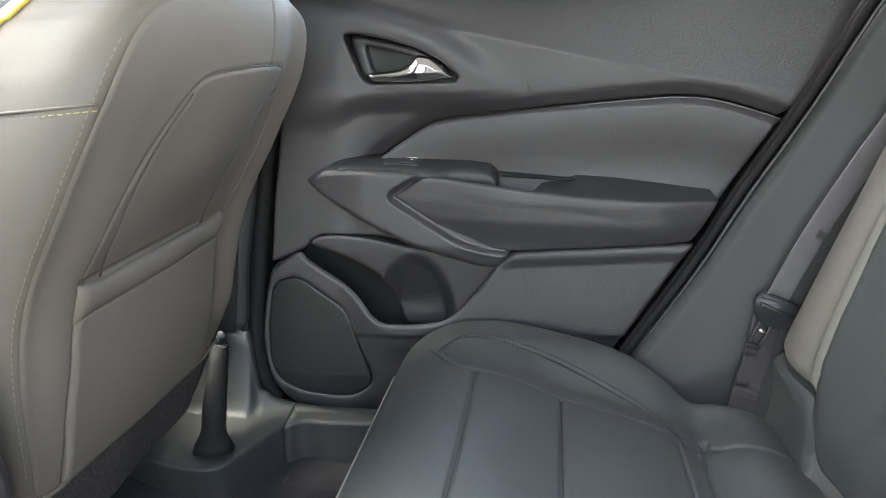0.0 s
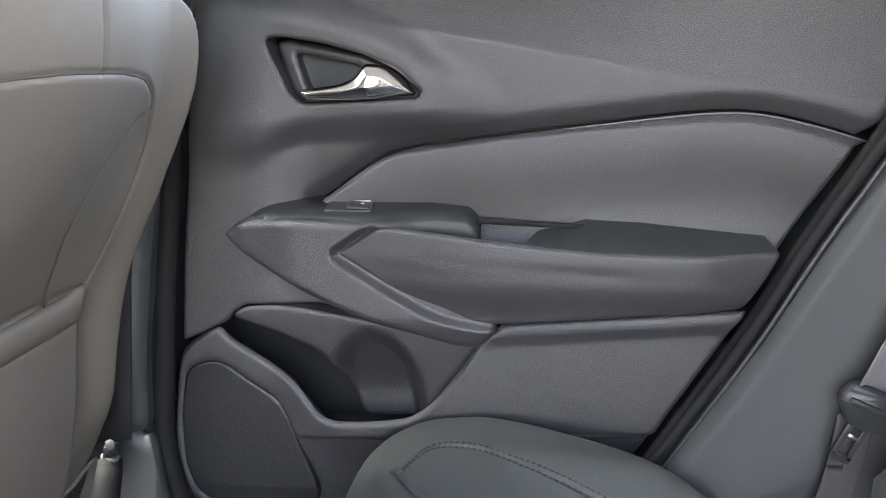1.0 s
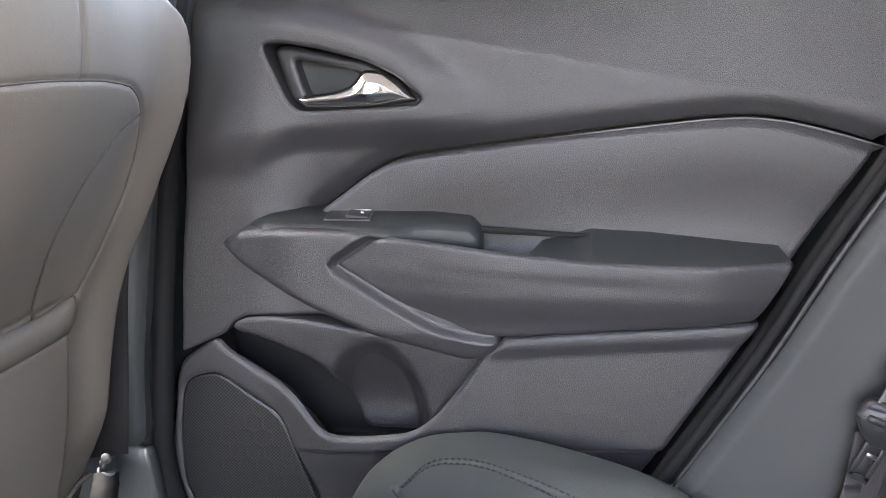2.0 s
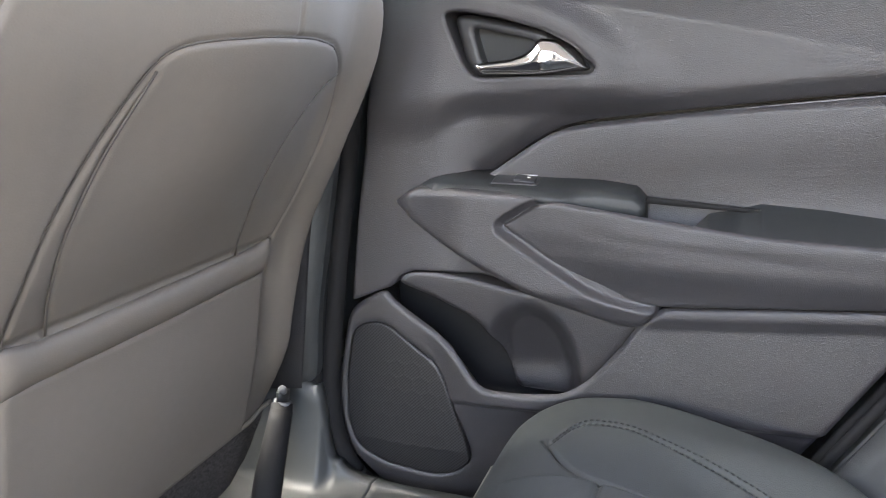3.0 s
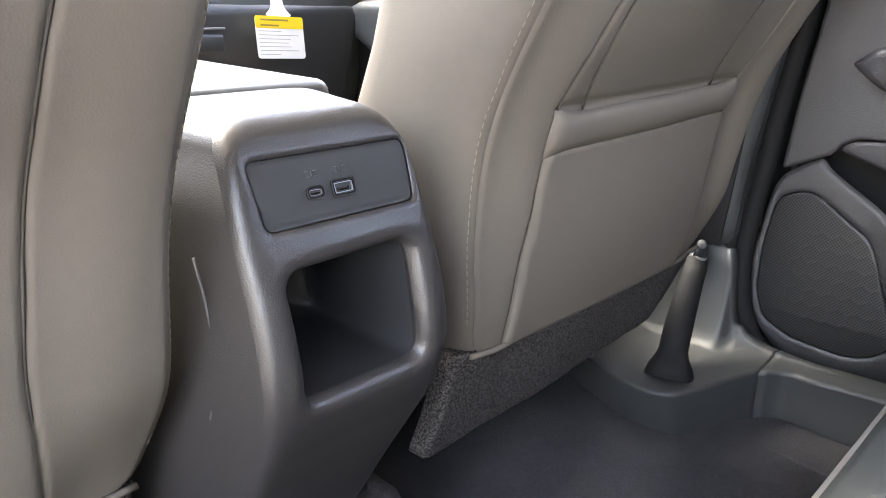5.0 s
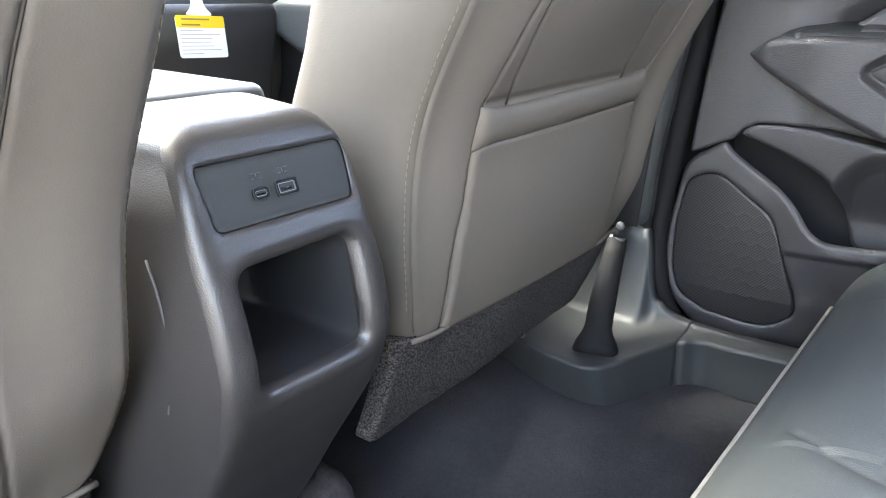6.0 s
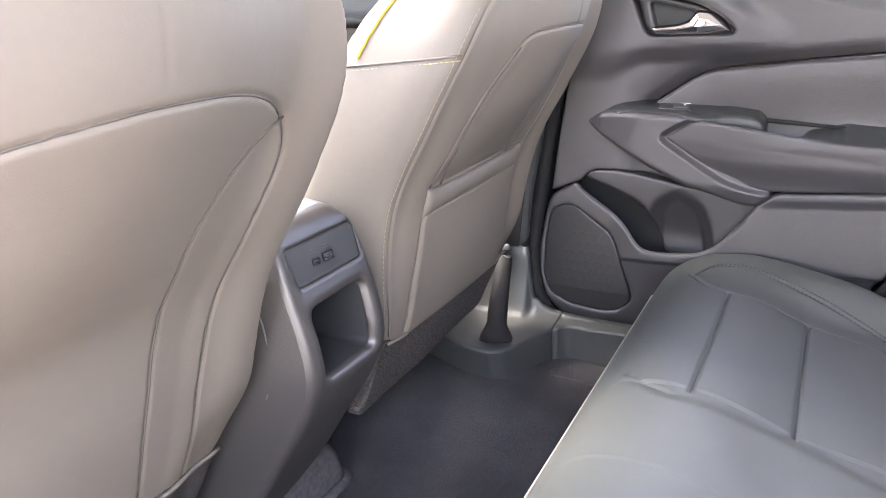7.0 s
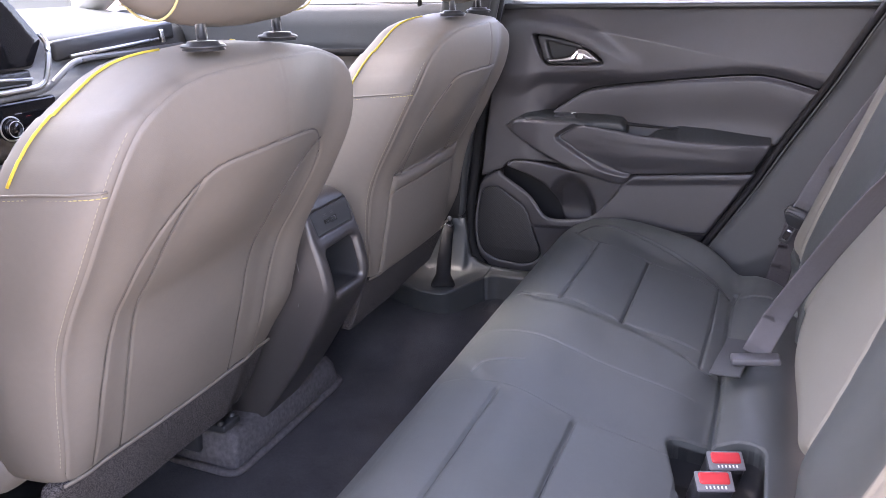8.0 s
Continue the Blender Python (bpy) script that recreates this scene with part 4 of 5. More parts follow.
        rr.append([(-0.185 + (0.062 * math.cos(b) - 0.014 * math.sin(b)) * s, u, 0.853 + 0.087 * math.sin(b) * s * (1 if math.sin(b) > 0 else 0.95)) for b in np.linspace(0, 2 * math.pi, 25)[:-1]])
    head = part("headrest", loft(rr), M_TAUPE, seat, "taupe leather headrest with yellow seam")
    ringy = [(-0.185 + 0.062 * math.cos(b) * 0.83 - 0.014 * math.sin(b) * 0.83, -0.118, 0.853 + 0.087 * math.sin(b) * 0.82) for b in np.linspace(0, 2 * math.pi, 40)]
    tube("headrest_seam", [(x, y - 0.002, z) for x, y, z in ringy], 0.0013, M_THREADY, head, sides=6)
    tube("headrest_seam", [(x, -y + 0.002, z) for x, y, z in ringy], 0.0013, M_THREADY, head, sides=6)
    bm = bmesh.new()
    bmesh.ops.create_cone(bm, cap_ends=True, segments=24, radius1=0.019, radius2=0.016, depth=0.012, matrix=pose(-0.205, -0.140, 0.858, 0, -90, 0) @ pose(0, 0, 0, 90, 0, 0))
    part("release_button", bm, M_SMOOTH, head, "black release button")

    # cushion and side shields, under and in front of the back
    cr = []
    for x, w, zt, zb in ((-0.84, 0.20, 0.30, 0.26), (-0.82, 0.235, 0.325, 0.24), (-0.70, 0.25, 0.335, 0.225), (-0.55, 0.255, 0.315, 0.215), (-0.47, 0.250, 0.30, 0.22), (-0.415, 0.230, 0.29, 0.24)):
        cr.append([(x, y, z) for y, z in rounded([(-w, zb), (w, zb), (w, zt), (w * 0.7, zt - 0.015), (-w * 0.7, zt - 0.015), (-w, zt)], 0.03, 4)])
    part("seat_cushion", loft(cr), M_TAUPE, seat, "taupe leather seat cushion")
    for sg in (1, -1):
        outer = sg == (1 if pocket else -1)
        part("side_shield", block((0.34, 0.025, 0.20 if outer else 0.10), 0.010, 3, pose(-0.61, sg * (0.268 if outer else 0.245), 0.20 if outer else 0.16, 0, 4, 0)), M_SMOOTH, seat)
        part("seat_rail", block((0.38, 0.035, 0.05), 0.006, 2, pose(-0.67, sg * 0.19, 0.055)), M_SMOOTH, seat, "black steel seat rail")
        part("rail_foot", block((0.05, 0.05, 0.06), 0.006, 2, pose(-0.80, sg * 0.19, 0.03)), M_SMOOTH, seat)
    part("seat_frame", block((0.30, 0.36, 0.05), 0.01, 2, pose(-0.64, 0, 0.125)), M_SMOOTH, seat, "black under-seat frame")
    return seat


# ---- centre console ----
def centre_console():
    con = thing("centre_console", "dark grey grained centre console with rear charging ports and cubby", "centre console", (-0.45, 0, 0))
    made = []
    face = lerp_table([(0.0, -0.46), (0.075, -0.400), (0.13, -0.358), (0.17, -0.331), (0.215, -0.304), (0.257, -0.278), (0.285, -0.262), (0.31, -0.252), (0.335, -0.248), (0.365, -0.252), (0.40, -0.262), (0.425, -0.270), (0.46, -0.283), (0.485, -0.300)])
    out = rounded([(-0.064, 0.484), (0.064, 0.484), (0.072, 0.43), (0.074, 0.40), (0.075, 0.35), (0.072, 0.30), (0.066, 0.24), (0.058, 0.0), (-0.060, 0.0), (-0.069, 0.22), (-0.071, 0.34), (-0.070, 0.44)], [0.03, 0.03, 0.03, 0.03, 0.03, 0.03, 0.03, 0.002, 0.002, 0.03, 0.03, 0.03])
    usb = rounded([(-0.0550, 0.4605), (0.0640, 0.4605), (0.0615, 0.4215), (-0.0515, 0.4215)], 0.006)
    cub = rounded([(-0.0470, 0.398), (0.0500, 0.400), (0.0485, 0.3205), (-0.0450, 0.3215)], 0.012)

    def con_w(U, V, D):
        w = -face(V) + 0.002 * smoothstep(0.02, 0.0, D) ** 2
        d, _, _ = nearest(U, V, usb)
        w = w - 0.0012 * np.exp(-((d / 0.006) ** 2))
        d, _, _ = nearest(U, V, cub)
        t = np.clip(1 - d / 0.011, 0, 1)
        return w - 0.003 * np.exp(-((d / 0.016) ** 2)) + 0.009 * (1 - np.sqrt(1 - t * t))

    def con_lean(u, v):
        return np.sign(u) * (0.034 + 0.012 * smoothstep(0.47, 0.43, v)) * smoothstep(0.03, 0.05, np.abs(u)), 0.010 * smoothstep(0.46, 0.475, v)

    body = relief("console_body", out, con_w, to_back, M_GRAIN, con, "", res=0.0025, holes=[usb, cub], edge=0.008, skirt=0.21, lean=con_lean, hole_edge=0.0022)
    made.append(body)
    rest = []
    for x, w, h in ((-0.47, 0.098, 0.484), (-0.72, 0.105, 0.470), (-0.80, 0.105, 0.36), (-1.05, 0.10, 0.36)):
        rest.append([(x, y, z) for y, z in rounded([(-w, 0), (w, 0), (w, h - 0.03), (w - 0.025, h), (-w + 0.025, h), (-w, h - 0.03)], 0.02, 4)])
    made.append(part("console_side", loft(rest), M_GRAIN, con))
    lid = block((0.345, 0.156, 0.026), 0.011, 4, pose(-0.545, 0.002, 0.4825, 0, 1.5, 0))
    made.append(part("armrest_lid", lid, M_LID, con, "padded console lid"))
    pw = lambda U, V, D: -face(V) + 0.0028
    uc = usb.mean(0)
    panel = relief("usb_panel", uc + (usb - uc) * np.array((0.988, 0.965)), pw, to_back, M_PANEL, con, "smooth grey port panel", res=0.0025, edge=0.0012, skirt=0.01)
    made.append(panel)
    tilt = -20

    def on_face(y, z, off):
        return pose(float(face(z)) - 0.0028 + off, y, z, 0, tilt, 0)

    def port(name, y, z, w, h, r, inner):
        o = rounded([(-w / 2, -h / 2), (w / 2, -h / 2), (w / 2, h / 2), (-w / 2, h / 2)], r, 4)
        i = rounded([(-w / 2 + 0.0014, -h / 2 + 0.0014), (w / 2 - 0.0014, -h / 2 + 0.0014), (w / 2 - 0.0014, h / 2 - 0.0014), (-w / 2 + 0.0014, h / 2 - 0.0014)], r * 0.75, 4)
        m = on_face(y, z, 0.0)
        rg = [[(0.0, a, b) for a, b in o], [(0.0018, a, b) for a, b in o], [(0.0018, a, b) for a, b in i], [(-0.004, a, b) for a, b in i]]
        bm = loft(rg, caps=(False, True))
        bmesh.ops.transform(bm, matrix=m, verts=bm.verts)
        p = part(name, bm, M_RUBBER, panel, "charging port with a bright metal mouth", smooth=False)
        made.append(p)
        made.append(tube("port_rim", [tuple(m @ Vector((0.0018, a, b))) for a, b in list(o) + [o[0]]], 0.0004, M_PANEL, p, sides=6, up=(1, 0, 0)))
        o2 = rounded([(-inner[0] / 2, -inner[1] / 2), (inner[0] / 2, -inner[1] / 2), (inner[0] / 2, inner[1] / 2), (-inner[0] / 2, inner[1] / 2)], inner[1] * 0.45 if inner[1] < 0.004 else 0.0008, 4)
        rg = [[(-0.001, a, b) for a, b in o2], [(0.0012, a, b) for a, b in o2], [(0.0012, a * 0.93, b * 0.86) for a, b in o2], [(-0.003, a * 0.93, b * 0.86) for a, b in o2]]
        bm = loft(rg, caps=(False, False))
        bmesh.ops.transform(bm, matrix=m, verts=bm.verts)
        made.append(part("metal_mouth", bm, M_MOUTH, p, smooth=False))
        t = block((0.002, inner[0] * 0.62, inner[1] * 0.3), 0.0002, 1, m @ pose(0.0, 0, -inner[1] * 0.12))
        made.append(part("contact_tongue", t, M_SCREEN, p))

    port("usb_c_port", -0.0140, 0.4385, 0.0125, 0.0078, 0.0035, (0.0092, 0.0034))
    port("usb_a_port", 0.0068, 0.4385, 0.0175, 0.0105, 0.002, (0.0135, 0.0062))
    for y in (-0.0140, 0.0068):
        for k, (dy, dz, a, b) in enumerate(((-0.003, 0, 0.003, 0.0005), (0.003, 0, 0.003, 0.0005), (-0.003, 0.003, 0.003, 0.0005), (0.003, 0.003, 0.003, 0.0005), (0, 0.0015, 0.0005, 0.003))):
            made.append(part("port_mark", block((0.0004, a, b), 0, 1, on_face(y + dy, 0.4478 + dz, 0.0008)), M_PLATE, panel))
    # cubby: five walls
    deep = []
    for d, k in ((0.0085, 1.0), (0.016, 0.985), (0.06, 0.95), (0.095, 0.90), (0.108, 0.80), (0.112, 0.6)):
        deep.append([(float(face(z)) - 0.003 - d, y * k, 0.36 + (z - 0.36) * k) for y, z in cub])
    bm = loft(deep, caps=(False, True))
    cubby = part("cubby", bm, M_SMOOTH, con, "deep open storage cubby")
    made.append(cubby)
    # pale scratch-like seam on the flank
    made.append(tube("flank_seam", [(-0.3044, -0.0793, 0.4078), (-0.2994, -0.0782, 0.3895), (-0.2962, -0.0775, 0.3697), (-0.2948, -0.0772, 0.3490), (-0.2966, -0.0776, 0.3268), (-0.3032, -0.0790, 0.3062)], 0.0009, M_PLATE, con, "thin pale parting line", sides=5))
    settle(con)


# ---- rear bench ----
def mirror(line):
    return [(x, -y) for x, y in line]


def rear_bench():
    bench = thing("rear_bench", "charcoal leather rear bench with stitched panels and beige back bolsters", "car seat", (0.2, 0, 0))
    zf = lerp_table([(-0.05, 0.222), (-0.035, 0.248), (-0.015, 0.264), (0.02, 0.279), (0.078, 0.284), (0.185, 0.253), (0.325, 0.217), (0.355, 0.206), (0.395, 0.222), (0.43, 0.222), (0.47, 0.20), (0.50, 0.17)])
    outer = rounded([(0.014, 0.545), (0.045, 0.487), (0.078, 0.474), (0.185, 0.473), (0.325, 0.462)], 0.03, 6, False)
    stitch = rounded([(0.022, 0.538), (0.040, 0.583), (0.07, 0.587), (0.19, 0.553), (0.30, 0.508), (0.348, 0.435)], 0.04, 6, False)
    cross = [rounded([(0.078, 0.160), (0.0785, 0.32), (0.078, 0.474)], 0.05, 4, False), rounded([(0.185, 0.162), (0.1845, 0.32), (0.185, 0.473)], 0.05, 4, False), rounded([(0.322, 0.09), (0.326, 0.3), (0.325, 0.462)], 0.05, 4, False)]
    rear = [(0.356, -0.56), (0.358, 0.0), (0.352, 0.40), (0.362, 0.47)]
    short = [(0.355, 0.468), (0.375, 0.445), (0.41, 0.435), (0.45, 0.43)]

    far_side = lerp_table([(-0.06, 0.225), (0.0, 0.190), (0.02, 0.168), (0.045, 0.148), (0.085, 0.145), (0.13, 0.148), (0.185, 0.153), (0.235, 0.147), (0.295, 0.125), (0.33, 0.108), (0.6, 0.105)])
    near_side = lerp_table([(-0.06, 0.05), (-0.02, 0.086), (0.027, 0.135), (0.051, 0.163), (0.084, 0.177), (0.13, 0.177), (0.19, 0.173), (0.30, 0.172), (0.6, 0.172)])

    lift = lerp_table([(-0.06, 0.0), (0.02, -0.002), (0.06, -0.001), (0.10, 0.005), (0.19, 0.026), (0.27, 0.033), (0.36, 0.020), (0.50, 0.010)])

    def top_w(U, V, D):
        a = np.abs(V)
        off = a - np.where(V > 0, far_side(U), near_side(U))
        z = zf(U)
        z = z + lift(U) * smoothstep(0.50, 0.60, a)
        z = z + np.where(V > 0, 0.0045, 0.0035) * smoothstep(0.006, -0.022, off) * smoothstep(0.36, 0.30, U) * smoothstep(-0.05, 0.02, U)
        panel = (a > 0.165) & (a < 0.472)
        for lo, hi in ((-0.01, 0.078), (0.078, 0.185), (0.185, 0.325)):
            k = (U > lo) & (U < hi) & panel
            z = z + np.where(k, 0.0032 * np.sin(np.clip((U - lo) / (hi - lo), 0, 1) * math.pi) ** 0.7, 0)
        w = -z
        for line, wd, dp in ((outer, 0.0019, 0.0048), (cross[0], 0.0019, 0.0058), (cross[1], 0.0019, 0.0058), (cross[2], 0.0019, 0.0052), (stitch, 0.0024, 0.0034), (short, 0.0024, 0.006)):
            w = w + (groove(U, V, line, wd, dp) + groove(U, V, mirror(line), wd, dp)) * smoothstep(-0.004, 0.004, off)
        w = w + groove(U, V, rear, 0.0035, 0.008)
        w = w + 0.0007 * np.sin(V * 19 + 2 * U) * np.sin(U * 23 + 0.7) + 0.0003 * np.sin(U * 61 + V * 43)
        # soft pulls in the leather by the middle place
        w = w + groove(U, V, [(0.005, 0.185), (0.03, 0.160), (0.06, 0.145)], 0.003, 0.0022) + groove(U, V, [(0.027, -0.138), (0.034, -0.116), (0.052, -0.103), (0.086, -0.085)], 0.0022, 0.0020)
        w = w + groove(U, V, [(0.297, 0.121), (0.32, 0.108), (0.355, 0.105)], 0.004, 0.006)
        return w

    right = [(-0.046, 0.59), (-0.025, 0.645), (0.06, 0.672), (0.19, 0.652), (0.31, 0.602), (0.40, 0.545), (0.49, 0.52)]
    out = rounded([(x, -y) for x, y in right[::-1]] + right, 0.05, 5)
    well = rounded([(0.298, -0.125), (0.37, -0.085), (0.425, -0.095), (0.425, -0.235), (0.335, -0.245)], 0.02, 5)
    relief("seat_cushion", out, top_w, to_top, M_DARK, bench, "charcoal leather cushion with sewn panels", res=0.0022, holes=[well], edge=0.020, skirt=0.07)

    def on_top(line, lift=0.0012):
        a = np.asarray(line, float)
        w = top_w(a[:, 0], a[:, 1], np.full(len(a), 1.0))
        return np.stack([a[:, 0], a[:, 1], -w + lift], 1)

    for sg in (1, -1):
        for off in (-0.0045, 0.0045):
            line = [(x, sg * (y + off)) for x, y in stitch]
            stitches("stitching", on_top(line, 0.001), M_THREADD, bench, step=0.0062, length=0.0042, r=0.0010)
    for line in (cross[0], cross[1], cross[2], outer):
        for sg in (1, -1):
            q = np.asarray([(x, y * sg) for x, y in line])
            q = q[np.abs(q[:, 1]) > (0.153 if sg > 0 else 0.178)]
            tube("seam", on_top(np.stack([np.interp(np.linspace(0, 1, 30), np.linspace(0, 1, len(q)), q[:, k]) for k in (0, 1)], 1), 0.0010), 0.0010, M_THREADD, bench, "sewn seam, drawn dark along its crease", sides=5)
    front = [(-0.047, y, 0.216) for y in np.linspace(-0.58, 0.58, 60)]
    tube("front_piping", front, 0.0036, M_PIPE, bench, "beige piping along the front edge", sides=8)
    line = on_top(rounded([(0.19, 0.648), (0.31, 0.598), (0.39, 0.547)], 0.05, 5, False), -0.018)
    tube("side_piping", line, 0.003, M_PIPE, bench, sides=6)
    apron = []
    for y in np.linspace(-0.60, 0.60, 41):
        apron.append([(-0.044, y, 0.214), (-0.036, y, 0.17), (-0.016, y, 0.09), (0.004, y, 0.005), (0.10, y, 0.005), (0.10, y, 0.19)])
    part("front_apron", loft(apron), M_DARK, bench, "dark front face of the bench")
    part("seat_base", block((0.34, 1.16, 0.13), 0.01, 2, pose(0.285, 0, 0.072)), M_SMOOTH, bench)

    # well with its buckles' sleeve
    rings = []
    for s, dz in ((1.0, 0.0), (1.0, -0.02), (0.94, -0.055), (0.8, -0.06)):
        c = well.mean(0)
        q = c + (well - c) * s
        w = top_w(well[:, 0], well[:, 1], np.full(len(well), 1.0))
        rings.append(np.stack([q[:, 0], q[:, 1], -w - 0.012 + dz], 1))
    part("buckle_well", loft(rings, caps=(False, True)), M_SMOOTH, bench, "black moulded buckle well")

    # back: lower band, beige bolsters, charcoal insets
    def face_x(Y, Z):
        x = 0.445 + 0.34 * (Z - 0.25)
        a = np.abs(Y)
        x = x - 0.022 * np.exp(-(((a - 0.485) / 0.06) ** 2)) * smoothstep(0.24, 0.34, Z)
        x = x + 0.020 * np.exp(-(((a - 0.32) / 0.09) ** 2))
        x = x + 0.0015 * np.sin(Y * 23) * np.sin(Z * 19)
        return x + 0.02 * smoothstep(0.30, 0.21, Z)

    insets = [rounded([(s * 0.21, 0.225), (s * 0.20, 0.33), (s * 0.175, 0.50), (s * 0.18, 0.80), (s * 0.44, 0.80), (s * 0.455, 0.60), (s * 0.435, 0.34), (s * 0.40, 0.225)], 0.03, 5) for s in (1, -1)]

    def back_w(U, V, D):
        w = -face_x(U, V)
        for i in insets:
            w = w + groove(U, V, i, 0.006, 0.006, True)
        return w

    bo = rounded([(-0.556, 0.302), (-0.552, 0.60), (-0.50, 0.84), (0.50, 0.84), (0.552, 0.60), (0.556, 0.302), (0.44, 0.300), (0.43, 0.298), (0.20, 0.295), (0.10, 0.245), (-0.14, 0.245), (-0.21, 0.295), (-0.43, 0.298)], 0.02, 4)
    # sheets face forward, so their rims turn rearward
    def neg(h):
        return lambda U, V, D: -h(U, V, D)

    def to_fwd(U, V, W):
        return W, U, V

    relief("back_cover", bo, neg(back_w), to_fwd, M_BEIGE, bench, "beige leather back cover", res=0.005, edge=0.022, skirt=0.12, flip=True, holes=[])
    for i in insets:
        relief("back_inset", i, lambda U, V, D: face_x(U, V) - 0.004 - 0.004 * smoothstep(0.0, 0.05, D), to_fwd, M_DARK, bench, "charcoal leather back inset", res=0.006, edge=0.010, skirt=0.02, flip=True)
    for s in (1, -1):
        lb = rounded([(s * 0.556, 0.300), (s * 0.43, 0.296), (s * 0.395, 0.16), (s * 0.550, 0.16)], 0.01)
        relief("back_foot", lb, lambda U, V, D: face_x(U, V) - 0.002, to_fwd, M_DARK, bench, "charcoal leather foot of the bolster", res=0.006, edge=0.008, skirt=0.08, flip=True)
    part("seat_back_shell", block((0.06, 1.10, 0.66), 0.01, 2, pose(0.66, 0, 0.52, 0, 18, 0)), M_SMOOTH, bench)
    settle(bench)
    return on_top


def centre_belt():
    belt = thing("centre_seat_belt", "grey centre seat belt running into a plate at the cushion's rear", "seat belt", (0.37, 0.12, 0.24))
    part("anchor_plate", block((0.046, 0.135, 0.005), 0.002, 2, pose(0.370, 0.130, 0.2365, 0, -6, -8)), M_PANEL, belt, "flat grey plastic plate")
    part("belt_tongue", block((0.072, 0.026, 0.012), 0.004, 3, pose(0.402, 0.110, 0.248, 0, -6, 8)), M_TONGUE, belt, "grey plastic tongue")
    p = rounded([(0.400, 0.122, 0.250), (0.414, 0.135, 0.285), (0.432, 0.135, 0.33), (0.466, 0.092, 0.42), (0.503, 0.0, 0.53), (0.548, -0.11, 0.66), (0.612, -0.22, 0.84)], 0.05, 8, False)
    s = []
    for k, q in enumerate(p):
        d = (Vector(p[min(k + 1, len(p) - 1)]) - Vector(p[max(k - 1, 0)])).normalized()
        f = float(smoothstep(0.50, 0.80, q[2]))
        s.append(Vector((0.95, 0.12, 0.20)) * (1 - f) + d.cross(Vector((-1, 0, 0.34))).normalized() * f * (1 if d.cross(Vector((-1, 0, 0.34))).y > 0 else -1))
    ribbon("webbing", [tuple(q) for q in p], s, 0.039, 0.0016, M_WEBC, belt, "grey woven webbing")
    settle(belt)


def outer_belt():
    belt = thing("outboard_seat_belt", "grey outboard seat belt with its tongue hanging beside the bench", "seat belt", (0.43, 0.58, 0.22))
    up = rounded([(0.456, 0.583, 0.352), (0.482, 0.584, 0.418), (0.510, 0.585, 0.480), (0.562, 0.585, 0.578), (0.66, 0.58, 0.76), (0.74, 0.57, 0.90)], 0.05, 6, False)
    ribbon("upper_webbing", [tuple(q) for q in up], (0.74, 0.56, -0.42), 0.046, 0.0016, M_WEB, belt, "grey woven webbing")
    # below the tongue the belt takes a much darker grey than above
    lo = rounded([(0.452, 0.592, 0.335), (0.450, 0.593, 0.30), (0.442, 0.592, 0.255), (0.432, 0.588, 0.212), (0.428, 0.585, 0.18)], 0.03, 6, False)
    ribbon("lower_webbing", [tuple(q) for q in lo], (0.86, 0.40, -0.28), 0.045, 0.0016, M_WEBL, belt, "darker grey woven webbing, double stitched")
    for dz in (0.0, 0.007, 0.014):
        stitches("sewn_end", [(0.415 + dz * 0.3, 0.5865, 0.222 + dz), (0.455 + dz * 0.3, 0.5835, 0.209 + dz)], M_WEBD, belt, step=0.005, length=0.004, r=0.0006)
    # tongue: a slotted guide with a wide shoulder and a latch blade with a window
    m = pose(0.4555, 0.578, 0.345, 0, 24, 0)
    g = rounded([(-0.031, 0.006), (-0.027, 0.017), (-0.020, 0.020), (0.020, 0.020), (0.027, 0.017), (0.031, 0.006), (0.029, -0.003), (0.012, -0.020), (-0.012, -0.020), (-0.029, -0.003)], 0.006, 3)

    def plate(profile, rows):
        bm = loft([[(x * k, y, z * k) for x, z in profile] for y, k in rows])
        bmesh.ops.transform(bm, matrix=m, verts=bm.verts)
        return bm

    tongue = part("belt_tongue", plate(g, ((0.004, 0.95), (0.002, 1.0), (-0.006, 1.0), (-0.009, 0.93))), M_SMOOTH, belt, "black plastic tongue guide")
    bar = rounded([(-0.024, 0.006), (0.024, 0.006), (0.024, 0.0), (-0.024, 0.0)], 0.002, 2)
    part("guide_bar", plate(bar, ((-0.008, 1.0), (-0.012, 1.0), (-0.0135, 0.9))), M_SMOOTH, tongue, "raised bar over the webbing slot")
    for dx in (-0.0075, 0.0075):
        part("latch_blade", block((0.006, 0.003, 0.036), 0.001, 2, m @ pose(dx, -0.003, -0.036)), M_SMOOTH, tongue, "black latch blade")
    part("latch_end", block((0.021, 0.003, 0.008), 0.001, 2, m @ pose(0, -0.003, -0.053)), M_SMOOTH, tongue)
    part("latch_bar", block((0.010, 0.002, 0.004), 0.0006, 1, m @ pose(0, -0.004, -0.030)), M_SATIN, tongue, "steel latch bar")
    settle(belt)


